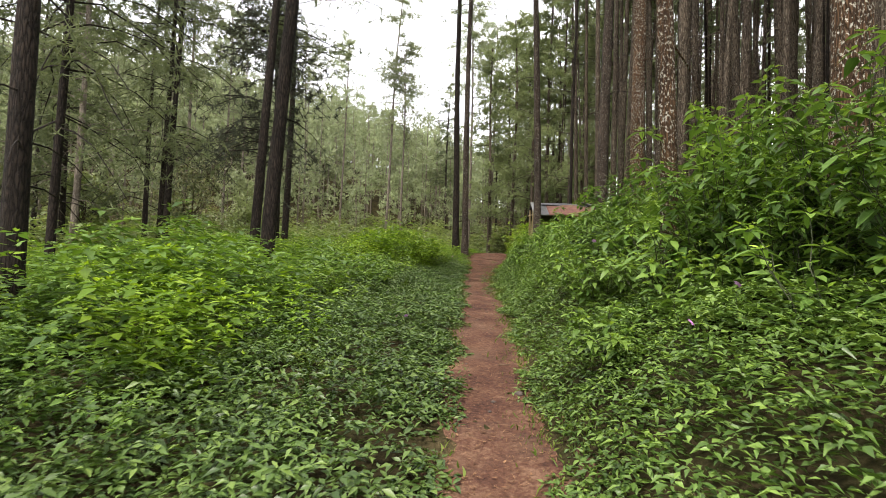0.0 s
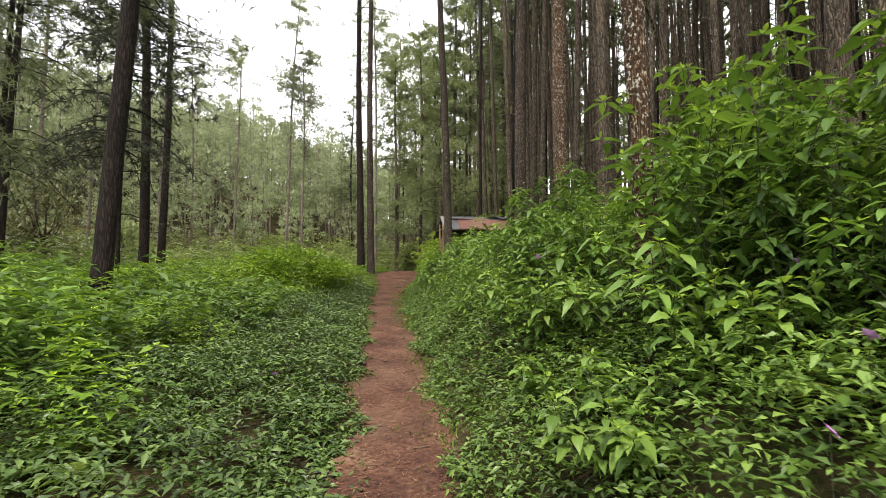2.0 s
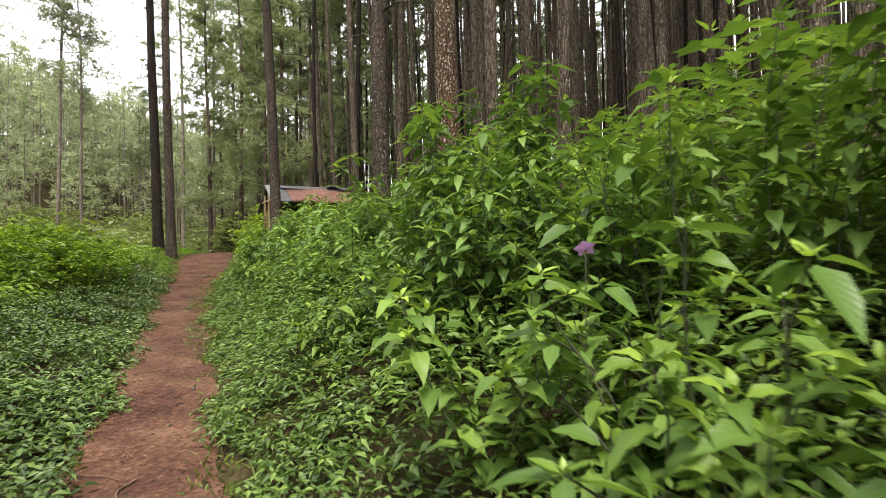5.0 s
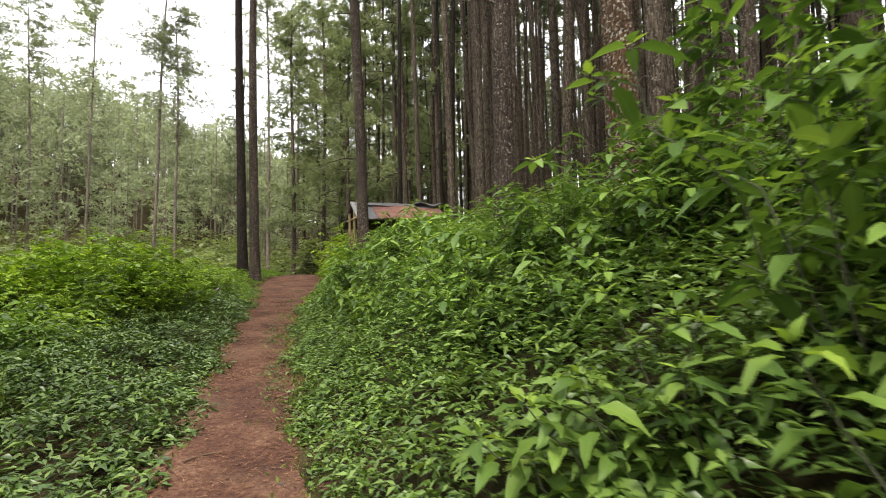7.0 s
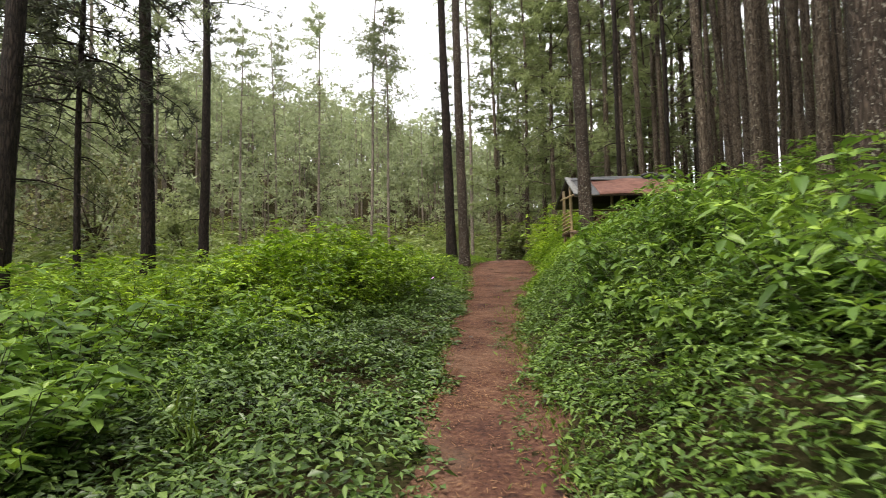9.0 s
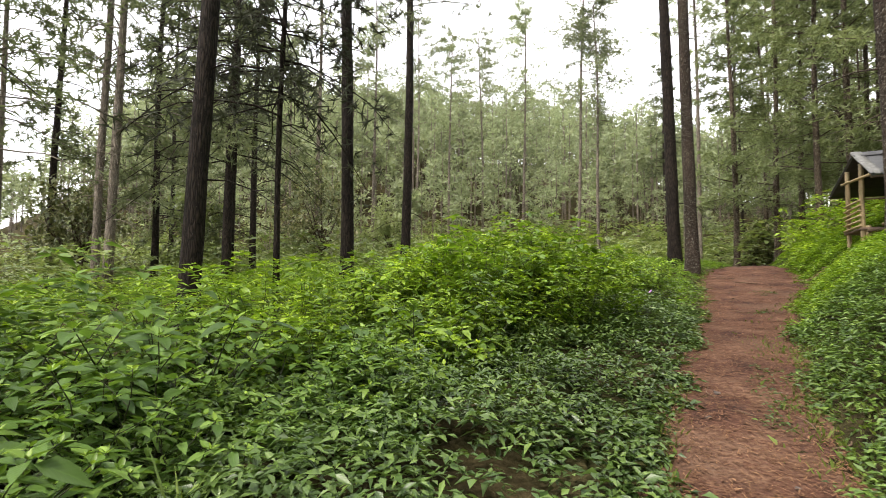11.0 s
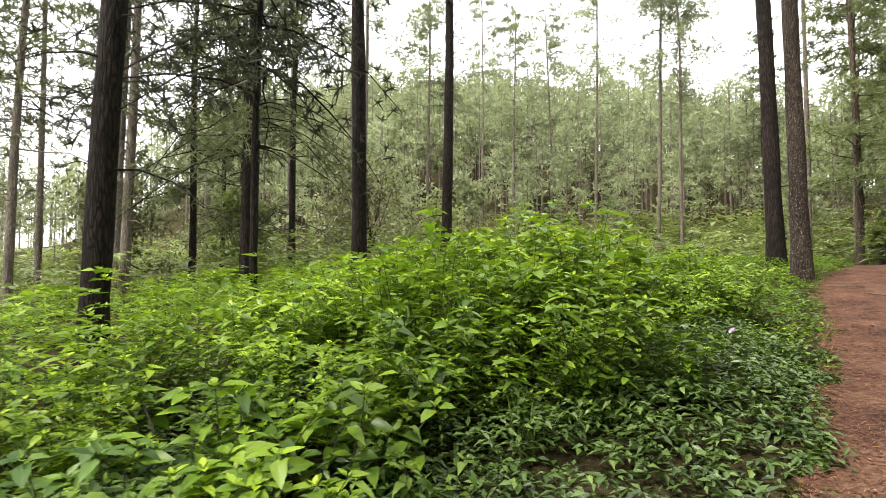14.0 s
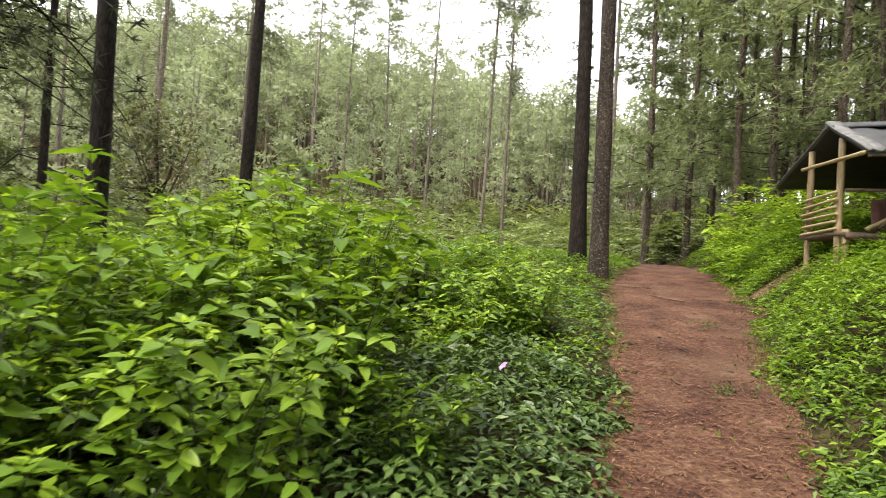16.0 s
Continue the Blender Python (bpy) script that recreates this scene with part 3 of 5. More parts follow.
green = [pine(70 + k, 17 + 2 * k, 0.15, 2.8, 3.4, M_BARK_GREY, (0.0, 0.0), branches=60, tufts=20, blades=9, blade_len=0.32, blade_w=0.06, needles=M_NEEDLE_MID, sag=0.15, sides=9, rings=12,
              label="bushy green pine with boughs almost to the ground", group="pines of the open stand") for k in range(2)]
SPOTS = [(-3.5, 27, "c"), (-7, 31, "d"), (-10.5, 27, "c"), (-14, 30, "d"), (-6, 37, "c"), (-17, 24, "d"), (-20, 28, "c"), (-12, 36, "d"), (-23, 22, "c"), (-16, 40, "c"), (-22, 36, "d"), (-9, 33, "c"), (-13, 26, "d"), (-18, 34, "c"), (-26, 30, "d"), (-20, 44, "c"), (-28, 37, "c"), (75.4, 29, "e"), (74.0, 33, "f"), (71.6, 24, "e"), (62.8, 20, "f"), (63.6, 21, 1), (48.8, 26, "b"), (42.0, 30, 4), (35.3, 35, 0), (26.4, 46, 1), (22.5, 50, 2), (18.0, 46, 3), (12.1, 40, 4), (9.8, 39, 0),
         (-0.2, 33, 2), (-3.5, 38, 1), (56, 34, "a"), (50, 40, 3), (66, 30, "b"), (80, 34, "f"), (86, 27, "e"), (30, 54, 4), (44, 52, 0), (92, 30, "a"), (100, 24, 0),
         (-6, 46, 3), (-9, 40, "b"), (-12, 44, "a"), (-8, 52, 2), (3, 58, "b"), (-14, 52, 4), (-4, 55, "a"), (58, 26, "a"), (54, 30, "b"), (70, 27, 2)]
base_of = {**{k: pale[k] for k in range(5)}, "a": low[0], "b": low[1], "e": wide[0], "f": wide[1], "c": green[0], "d": green[1]}
used = set()
for deg, d, kind_key in SPOTS:
    x, y = 0.07 - d * math.sin(radians(deg)), 13.3 + d * math.cos(radians(deg))
    m = pose(x, y, float(land(x, y)) - 0.1, 0, 0, rng.uniform(0, 360)) @ Matrix.Scale(rng.uniform(0.92, 1.08), 4)
    if kind_key in used:
        ob = copy_thing(base_of[kind_key], m)
        ob.matrix_basis = m
    else:
        used.add(kind_key)
        base_of[kind_key].matrix_basis = m

# the wooded hill: far trees that nobody could count
def hill_tree(rng, height):
    """A far pine: a loose cone of leafy clumps, needle sprays pointing outwards, round a thin trunk."""
    tris = []
    for k in range(17):
        q = rng.uniform(0, 1) ** 0.8
        a, r = rng.uniform(0, 6.28), (1.0 - 0.75 * q) * 0.27 * height * rng.uniform(0.3, 1.0)
        c = np.array([math.cos(a) * r, math.sin(a) * r, height * (0.28 + 0.72 * q)])
        m = 16
        d = unit(rng.normal(0, 1, (m, 3)) + np.array([math.cos(a), math.sin(a), 0.5]) * 0.5)
        p = c + d * rng.uniform(0.1, 0.6, (m, 1)) * [1, 1, 0.6] * height * 0.085
        sd = unit(np.cross(d, rng.normal(0, 1, (m, 3))))
        ln = rng.uniform(0.3, 0.62, (m, 1))
        tris.append(np.stack([p - sd * 0.13, p + sd * 0.13, p + d * ln], 1).reshape(-1, 3))
    return np.concatenate(tris)


rng = np.random.default_rng(21)
kinds = []
for k in range(7):
    h = 8.5 + k
    kinds.append((hill_tree(rng, h), *tube([[0, 0, 0], [0, 0, h * 0.5], [0.1, 0, h]], [0.11, 0.08, 0.03], 4)))
nvs, tvs, tfs, cnt = [], [], [], 0
while len(nvs) < 1750:
    a, d = rng.uniform(-16, 82), 128 * math.sqrt(rng.uniform(0.105, 1))
    x, y = -d * math.sin(radians(a)), 13 + d * math.cos(radians(a))
    if (x > 3 and y < 62) or (a > 60 and rng.uniform() < 0.75) or (d < 62 and rng.uniform() < 0.45):
        continue
    nv, tv, tf = kinds[rng.integers(7)]
    c, s = math.cos(a * 7), math.sin(a * 7)
    rot = np.array([[c, s, 0], [-s, c, 0], [0, 0, 1]]) * rng.uniform(0.55, 1.3) * (0.75 if d < 60 else 1.0)
    off = [x, y, float(land(x, y)) - 0.3]
    nvs.append(nv @ rot + off)
    tfs.append(tf + cnt)
    tvs.append(tv @ rot + off)
    cnt += len(tv)
nv, tv, tf = np.concatenate(nvs), np.concatenate(tvs), np.concatenate(tfs)
nf = np.arange(len(nv)).reshape(-1, 3)
woods = mesh_object("hill_forest", np.concatenate([nv, tv]), [nf, tf + len(nv)], (M_NEEDLE_HAZE, M_BARK_HAZE), slots=[0] * len(nf) + [1] * len(tf))
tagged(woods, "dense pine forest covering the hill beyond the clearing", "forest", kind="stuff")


# ---- undergrowth ----
def shrub_arrays(rng, height, stems, leaf_len, leaf_w, spread=0.35, pairs=9, fine=True, lowest=0.2, hang=0.0):
    """Upright stems with side shoots, each ending in a star of crossed leaf pairs, small and young at its tip."""
    sv, lb, ld, ll, lr, lg = [], [], [], [], [], []
    shoots = max(3, int(pairs * 0.62))
    for s in range(stems):
        a, out = rng.uniform(0, 6.28), math.sqrt(rng.uniform(0.02, 1)) * spread
        h = height * rng.uniform(0.55, 1.0) * (1 - 0.22 * out / max(spread, 0.01))
        tt = np.linspace(0, 1, 6)
        p = np.stack([np.cos(a) * out * (0.2 + tt), np.sin(a) * out * (0.2 + tt), h * tt - 0.05], -1)
        p[1:] += rng.normal(0, 0.02 * height, (5, 3)) * [1, 1, 0.2]
        sv.append(tube(p, np.linspace(0.006, 0.0025, 6), 3))
        turn = rng.uniform(0, 6.28)
        for q in np.linspace(lowest, 1.0, shoots):
            c = np.array([np.interp(q, tt, p[:, ax]) for ax in range(3)])
            turn += 2.4 + rng.normal(0, 0.3)
            if q < 0.99:
                reach = leaf_len * rng.uniform(0.6, 1.7) * (1.15 - 0.5 * q)
                end = c + reach * np.array([math.cos(turn), math.sin(turn), rng.uniform(0.35, 0.9)])
                if fine:
                    sv.append(tube(np.stack([c, end]), np.array([0.003, 0.0018]), 3))
            else:
                end = c
            spin = rng.uniform(0, 3.14)
            # higher shoots are toned lighter, low ones darker as if shaded
            top = 0.35 + 0.65 * q
            for ring, (size, lift, low, age) in enumerate(((1.1, -0.05, 0.38, 0.1), (0.9, 0.12, 0.17, 0.4), (0.5, 0.5, 0.0, 0.85), (0.28, 1.1, -0.02, 1.0))[:4 if q > 0.6 else 3]):
                for side in range(2):
                    b = spin + ring * 1.57 + side * math.pi + rng.normal(0, 0.22)
                    lb.append(end - (end - c) * low * 1.2 + 0.12 * leaf_len * size * np.array([math.cos(b), math.sin(b), 0.3]) - [0, 0, low * 0.35 * leaf_len])
                    ld.append([math.cos(b), math.sin(b), lift + rng.normal(0.02, 0.16) - (hang if ring < 2 else 0.4 * hang)])
                    ll.append(leaf_len * size * rng.uniform(0.75, 1.2))
                    lr.append(rng.uniform(0.02, 0.3) * (1.0 if ring < 2 else 0.4) * (1 + hang))
                    lg.append(min(1.0, age * top + rng.uniform(0, 0.12)))
    lb, ld, ll = np.array(lb), unit(np.array(ld)), np.array(ll)
    v, f = leaves(lb, ld, ll, ll * leaf_w * rng.uniform(0.85, 1.1, len(ll)), np.array(lr), fine, unit(np.array([0, 0, 1.0]) + rng.normal(0, 0.2, lb.shape)))
    sv, sf = join_parts(sv)
    return v, f, sv, sf, np.repeat(np.array(lg), len(v) // len(lb))


def plant_only(arrays):
    return arrays[0], arrays[1], arrays[4]


def shrub(seed, height, stems, leaf_len, leaf_w, mat, spread=0.35, pairs=9, name="shrub", label="", group="", fine=True, hang=0.0):
    v, f, sv, sf, age = shrub_arrays(np.random.default_rng(seed), height, stems, leaf_len, leaf_w, spread, pairs, fine, hang=hang)
    root = new(name)
    mesh_object("foliage", v, f, mat, root, smooth=True, uv=leaf_uv(len(v), fine), age=age)
    tagged(mesh_object("stem_clump", sv, sf, M_STEM, root), "thin green stems", kind="stuff")
    return tagged(root, label, "shrub", group)


def scatter(variants, spots, rng, smin, smax, tilt=6, small=None, ratio=0.5):
    """small: how many of the variants, at the end of the list, are low plants of that ratio of the height."""
    used = set()
    for x, y, s in spots:
        k = int(rng.integers(len(variants) - (small or 0)))
        if small and s < 0.68:
            k, s = len(variants) - 1 - int(rng.integers(small)), s / ratio
        m = pose(x, y, float(land(x, y)) - 0.03, rng.normal(0, tilt), rng.normal(0, tilt), rng.uniform(0, 360)) @ Matrix.Scale(s * rng.uniform(smin, smax), 4)
        if k in used:
            ob = copy_thing(variants[k], m)
            ob.matrix_basis = m
        else:
            used.add(k)
            variants[k].matrix_basis = m
    for k, spare in enumerate(variants):
        if k not in used:
            for ob in [*spare.children, spare]:
                bpy.data.objects.remove(ob)


def thicket(name, spots, rng, kinds, mat, label, smin=0.85, smax=1.15):
    """Many like plants joined into one mass."""
    vs, fs, age_shades, n = [], [], [], 0
    for x, y, s in spots:
        v, f, age = kinds[int(rng.integers(len(kinds)))]
        a = rng.uniform(0, 6.28)
        c, d = math.cos(a), math.sin(a)
        vs.append(v @ (np.array([[c, d, 0], [-d, c, 0], [0, 0, 1]]) * s * rng.uniform(smin, smax)) + [x, y, float(land(x, y)) - 0.03])
        fs.append(f + n)
        age_shades.append(age)
        n += len(v)
    return tagged(mesh_object(name, np.concatenate(vs), np.concatenate(fs), mat, uv=leaf_uv(n), age=np.concatenate(age_shades)), label, "undergrowth", kind="stuff")


def spread_points(rng, count, x0, x1, y0, y1, gap, accept):
    pts, arr, t = [], np.zeros((count, 2)), 0
    while len(pts) < count and t < count * 30:
        t += 1
        x, y = rng.uniform(x0, x1), rng.uniform(y0, y1)
        s = accept(x, y)
        if s and (not pts or ((arr[:len(pts)] - (x, y)) ** 2).sum(1).min() > (gap * s) ** 2):
            arr[len(pts)] = x, y
            pts.append((x, y, s))
    return pts


rng = np.random.default_rng(31)


def r_edge(y):
    return float(np.interp(y, EDGE_Y, EDGE_R))


def l_edge(y):
    return float(np.interp(y, EDGE_Y, EDGE_L))


def bank_size(x, y):
    u = x - r_edge(y)
    start = 0.55 + 0.8 * max(0, 1 - abs(y - 2.5) / 1.8) + 0.12 * math.sin(y * 2.3) + (0.35 if 8.8 < y < 12.5 else 0)
    if u < start or y < 2.7 or (y > 20.2 and x < 9) or (y > 18.5 and u < 1.2):
        return 0
    if math.hypot(x - 2.28, y - 5.74) < 0.25:
        return 0
    return min(1.12, 0.46 + 0.75 * (u - start)) * (0.92 + 0.30 * math.sin(y * 1.9 + 1) * math.cos(x * 1.6)) * (1 - 0.46 * min(1, max(0, (y - 8) / 5))) * (0.45 if x < 2.3 and 3.6 < y < 5.9 else 0.78 if 5.9 < y < 9 and x < 3.4 else 1)


TALL_Y, TALL_V = [0, 8, 12, 14.5, 18, 19.5, 24, 26, 32], [2.0, 2.0, 2.0, 1.5, 1.25, 1.0, 1.3, 3.0, 3.5]


def left_size(x, y):
    v = l_edge(y) - x
    start = float(np.interp(y, TALL_Y, TALL_V)) + 0.3 * math.sin(y * 1.9) + 0.2 * math.sin(y * 4.1)
    if v < start or min(math.hypot(x + 7.45, y - 17.6), math.hypot(x + 9.1, y - 24.1), math.hypot(x + 4.6, y - 11.45), math.hypot(x + 0.6, y - 30)) < 0.4:
        return 0
    s = 0.44 + 0.26 * min(1, (v - start) / 1.5) + 0.14 * math.sin(x * 1.3 + y * 0.9)
    s += 0.56 * math.exp(-((y - 20.6) / 3.5) ** 2) * math.exp(-((v - 3.3) / 3.6) ** 2)
    s *= 1 + 0.4 * smooth_step(13, 9, y) * math.sin(x * 2.1 + 1) * math.sin(y * 1.9)
    s += 0.30 * math.exp(-((x + 6.5) ** 2 + (y - 12.5) ** 2) / 5)
    return s if y < 26 else s * 0.7


bank_spots = spread_points(rng, 700, 0.9, 12, 1.2, 34, 0.33, bank_size)
bank_near = [p for p in bank_spots if p[0] - r_edge(p[1]) < 2.6 and p[1] < 19 and not (0.6 < p[0] - r_edge(p[1]) < 0.95 and 3.6 < p[1] < 15)][:225]
bank_rest = [p for p in bank_spots if p not in bank_near and p[0] - r_edge(p[1]) > 0.95 and p[0] < 8.5]
BANK = "tall leafy green shrub with pointed leaves on the bank"
bank = [shrub(100 + k, 1.75, 16, 0.125, 0.43, M_SHRUB, 0.55, 15, label=BANK, group="shrubs on the bank", hang=0.28) for k in range(5)]
bank += [shrub(110 + k, 0.88, 13, 0.115, 0.45, M_SHRUB, 0.42, 8, label="low leafy green shrub at the foot of the bank", group="shrubs on the bank", hang=0.2) for k in range(4)]
scatter(bank, bank_near, rng, 0.85, 1.15, small=4)
kinds = [plant_only(shrub_arrays(rng, 1.75, 6, 0.18, 0.5, 0.5, 7, False)) for k in range(4)]
thicket("bank_thicket", bank_rest, rng, kinds, M_SHRUB, "mass of tall leafy green shrubs between the pines")

glade_spots = spread_points(rng, 1250, -19, -0.5, 0.0, 31, 0.42, left_size)
glade_near = [p for p in glade_spots if l_edge(p[1]) - p[0] < 4.6 and 10 < p[1] < 25][:230]
glade_rest = [p for p in glade_spots if p not in glade_near]
GLADE = "bright yellow-green leafy shrub in the clearing"
glade = [shrub(120 + k, 1.5, 17, 0.122, 0.54, M_BRIGHT, 0.5, 12, label=GLADE, group="shrubs in the clearing") for k in range(5)]
glade += [shrub(130 + k, 0.75, 13, 0.12, 0.54, M_BRIGHT, 0.4, 8, label="low yellow-green leafy weed in the clearing", group="shrubs in the clearing") for k in range(4)]
# nearer plants take a darker leaf colour to read as shaded by the pines
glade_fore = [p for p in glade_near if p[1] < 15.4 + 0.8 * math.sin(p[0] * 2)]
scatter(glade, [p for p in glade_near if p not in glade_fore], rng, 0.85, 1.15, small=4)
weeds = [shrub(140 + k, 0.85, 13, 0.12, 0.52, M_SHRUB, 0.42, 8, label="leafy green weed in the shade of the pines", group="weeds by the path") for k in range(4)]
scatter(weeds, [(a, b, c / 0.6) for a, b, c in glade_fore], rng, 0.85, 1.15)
kinds = [plant_only(shrub_arrays(rng, 1.5, 7, 0.16, 0.5, 0.5, 6, False)) for k in range(4)]
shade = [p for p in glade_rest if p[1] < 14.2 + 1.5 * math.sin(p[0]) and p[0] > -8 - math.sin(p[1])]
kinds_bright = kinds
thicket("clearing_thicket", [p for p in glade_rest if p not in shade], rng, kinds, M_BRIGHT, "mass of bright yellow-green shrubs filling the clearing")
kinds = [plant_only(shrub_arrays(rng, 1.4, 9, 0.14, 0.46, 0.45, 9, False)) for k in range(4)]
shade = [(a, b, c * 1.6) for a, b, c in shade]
# sunlit clumps differ from the shaded ones by leaf colour alone
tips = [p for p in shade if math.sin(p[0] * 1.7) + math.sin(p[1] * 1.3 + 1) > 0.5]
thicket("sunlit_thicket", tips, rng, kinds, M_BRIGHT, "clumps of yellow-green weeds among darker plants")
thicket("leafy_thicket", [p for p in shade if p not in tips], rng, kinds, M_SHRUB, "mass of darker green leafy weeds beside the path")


def far_spot(x, y):
    d = math.hypot(x, y - 13)
    turn = math.degrees(math.atan2(-x, y - 13))
    return rng.uniform(0.5, 1.2) * (1 + 0.02 * max(0, d - 25)) if 19 < d < 56 and -14 < turn < 100 and (x < -6 or y > 37) and not (x > 2.5 and y < 46) else 0


kinds = [plant_only(shrub_arrays(rng, 2.2, 10, 0.32, 0.5, 0.95, 6, False)) for k in range(4)]
thicket("understorey", spread_points(rng, 560, -52, 16, 8, 68, 0.75, far_spot), rng, kinds, M_BUSHY, "mass of dull green bushes under the far trees")


def broad_tree(seed, height, spread, x, y, label, leaf=None):
    """A low broad-leaved tree with forking limbs and loose clumps of leaves."""
    rng = np.random.default_rng(seed)
    root = new("broadleaf_tree")
    limbs, tips = [], []
    tv = tube([[0, 0, -0.2], [0.05, 0, height * 0.2], [0.1, 0.05, height * 0.4]], [0.14, 0.11, 0.08], 8)
    for k in range(20):
        z = height * rng.uniform(0.2, 0.98)
        a, r = rng.uniform(0, 6.28), spread * rng.uniform(0.35, 1) * math.sqrt(max(0.1, 1 - (z / height) ** 3))
        p = np.array([[0.08, 0.03, height * rng.uniform(0.15, 0.4)], [0, 0, 0], [np.cos(a) * r, np.sin(a) * r, z]])
        p[1] = (p[0] + p[2]) / 2 + rng.normal(0, 0.2, 3)
        limbs.append(tube(p, [0.05, 0.03, 0.012], 5))
        tips += [p[2], (p[1] + p[2]) / 2]
    c = np.repeat(np.array(tips), 70, 0)
    c = c + rng.normal(0, 0.16 * spread, c.shape) * [1, 1, 0.7]
    d = unit(rng.normal(0, 1, c.shape) + [0, 0, 0.2])
    ll = rng.uniform(0.16, 0.34, len(c))
    v, f = leaves(c, d, ll, ll * 0.5, rng.uniform(0, 0.5, len(c)))
    mesh_object("trunk", *join_parts([tv, *limbs]), M_BARK_GREY, root)
    mesh_object("crown", v, f, leaf or M_BUSHY, root)
    tagged(root, label, "tree")
    return stand(root, x, y)


M_TIPPED = leaf_material("pale_tipped_leaf", (0.06, 0.075, 0.03), (0.17, 0.19, 0.085), (0.50, 0.46, 0.30), 0.38, 0.3, gloss=0.5)
broad_tree(1, 6.6, 3.1, -19.5, 35.5, "broad bushy tree with dull pale-tipped leaves", M_TIPPED)
broad_tree(2, 4.6, 1.9, -16.3, 38.0, "low light-green broadleaf tree below the pines", M_NEEDLE_MID)
broad_tree(3, 5.5, 2.6, -24.0, 25.0, "broad bushy tree with dull pale-tipped leaves", M_TIPPED)
broad_tree(4, 4.5, 2.2, -23.0, 30.0, "broad bushy tree at the clearing's edge")
broad_tree(5, 3.0, 1.5, 2.9, 46.5, "round dark bush beyond the end of the path", M_TIPPED)


def cover(rng, n, x0, x1, y0, y1, accept, size, name, mat, label, k=3):
    """A low carpet of small pointed leaves in whorls."""
    x, y = rng.uniform(x0, x1, n), rng.uniform(y0, y1, n)
    keep, h = accept(x, y)
    x, y, h = x[keep], y[keep], h[keep]
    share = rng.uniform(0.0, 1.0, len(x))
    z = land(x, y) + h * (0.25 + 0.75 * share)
    base = np.repeat(np.stack([x, y, z], -1), k, 0)
    a = np.repeat(rng.uniform(0, 6.28, len(x)), k) + np.tile(np.arange(k) * 2 * np.pi / k, len(x)) + rng.normal(0, 0.35, len(base))
    d = unit(np.stack([np.cos(a), np.sin(a), rng.uniform(-0.15, 0.6, len(base))], -1))
    ll = size * rng.uniform(0.6, 1.25, len(base))
    v, f = leaves(base + d * 0.008, d, ll, ll * rng.uniform(0.30, 0.5, len(base)), rng.uniform(0.1, 0.6, len(base)), False, unit(np.array([0, 0, 1.0]) + rng.normal(0, 0.3, base.shape)))
    # carpet leaves get a lit tone towards the top, a shaded one below
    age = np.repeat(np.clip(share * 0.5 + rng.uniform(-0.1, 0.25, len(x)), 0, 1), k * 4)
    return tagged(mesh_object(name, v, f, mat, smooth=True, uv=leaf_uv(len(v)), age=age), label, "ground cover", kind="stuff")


def left_cover(x, y):
    v = np.interp(y, EDGE_Y, EDGE_L) - x + 0.10 * np.sin(y * 3.1) + 0.05 * np.sin(y * 7.7 + 2)
    h = 0.05 + 0.30 * np.clip(v / 0.9, 0, 1) + 0.20 * wav(x * 1.5, y * 1.5) * np.clip(v, 0.2, 1) + 0.10 * wav(x * 4.1 + 2, y * 3.7)
    tall = np.interp(y, TALL_Y, TALL_V)
    return (v > -0.1) & (rng.uniform(size=len(x)) < np.clip((v + 0.1) / 0.16, 0, 1) * np.where(y > 20.5, np.clip(1 - (y - 20.5) / 2, 0.15, 1), 1) * np.where(v > tall + 0.6, 0.5, 1) * np.where(wav(x * 3.3 + 1, y * 2.9) + 0.5 * wav(x * 1.1, y * 1.3 + 4) < -0.28, 0.42, 1)), np.clip(h, 0.03, None)


def right_cover(x, y):
    u = x - np.interp(y, EDGE_Y, EDGE_R) + 0.12 * np.sin(y * 2.6 + 1) + 0.05 * np.sin(y * 6.9)
    h = 0.04 + 0.30 * np.clip((u - 0.1) / 0.7, 0, 1) + 0.14 * wav(x * 1.7, y * 1.4 + 5) + 0.08 * wav(x * 4.3, y * 3.9 + 1)
    return (u > -0.08) & (rng.uniform(size=len(x)) < np.clip((u + 0.08) / 0.2, 0, 1) * np.where(y > 20, 1, np.clip(1.8 - u / np.where(y < 9, 2.6, 2.2), 0.3, 1)) * (((x - 3.1) / 1.1) ** 2 + ((y - 26.75) / 0.38) ** 2 > rng.uniform(0.5, 1.2, len(x)))), np.clip(h, 0.03, None)


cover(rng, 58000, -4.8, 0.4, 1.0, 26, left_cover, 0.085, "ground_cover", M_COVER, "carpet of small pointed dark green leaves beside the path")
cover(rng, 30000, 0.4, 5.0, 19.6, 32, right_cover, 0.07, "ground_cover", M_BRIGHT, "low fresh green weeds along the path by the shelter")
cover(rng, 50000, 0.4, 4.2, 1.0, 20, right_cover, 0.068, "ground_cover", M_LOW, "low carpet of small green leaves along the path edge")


def crest_cover(x, y):
    v = np.interp(y, EDGE_Y, EDGE_L) - x + 0.12 * np.sin(y * 3.1)
    u = x - np.interp(y, EDGE_Y, EDGE_R) + 0.12 * np.sin(y * 2.6)
    m = np.maximum(v, u)
    return (m > 0) & ((v > 0) | (y > 27)) & (rng.uniform(size=len(x)) < np.clip(m / 0.3, 0, 1) * smooth_step(18.8, 22, y)), np.clip(0.05 + 0.2 * np.clip(m, 0, 1) + 0.06 * wav(x, y), 0.03, None)


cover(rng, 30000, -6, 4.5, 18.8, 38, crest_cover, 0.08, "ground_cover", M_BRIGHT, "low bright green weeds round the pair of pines")
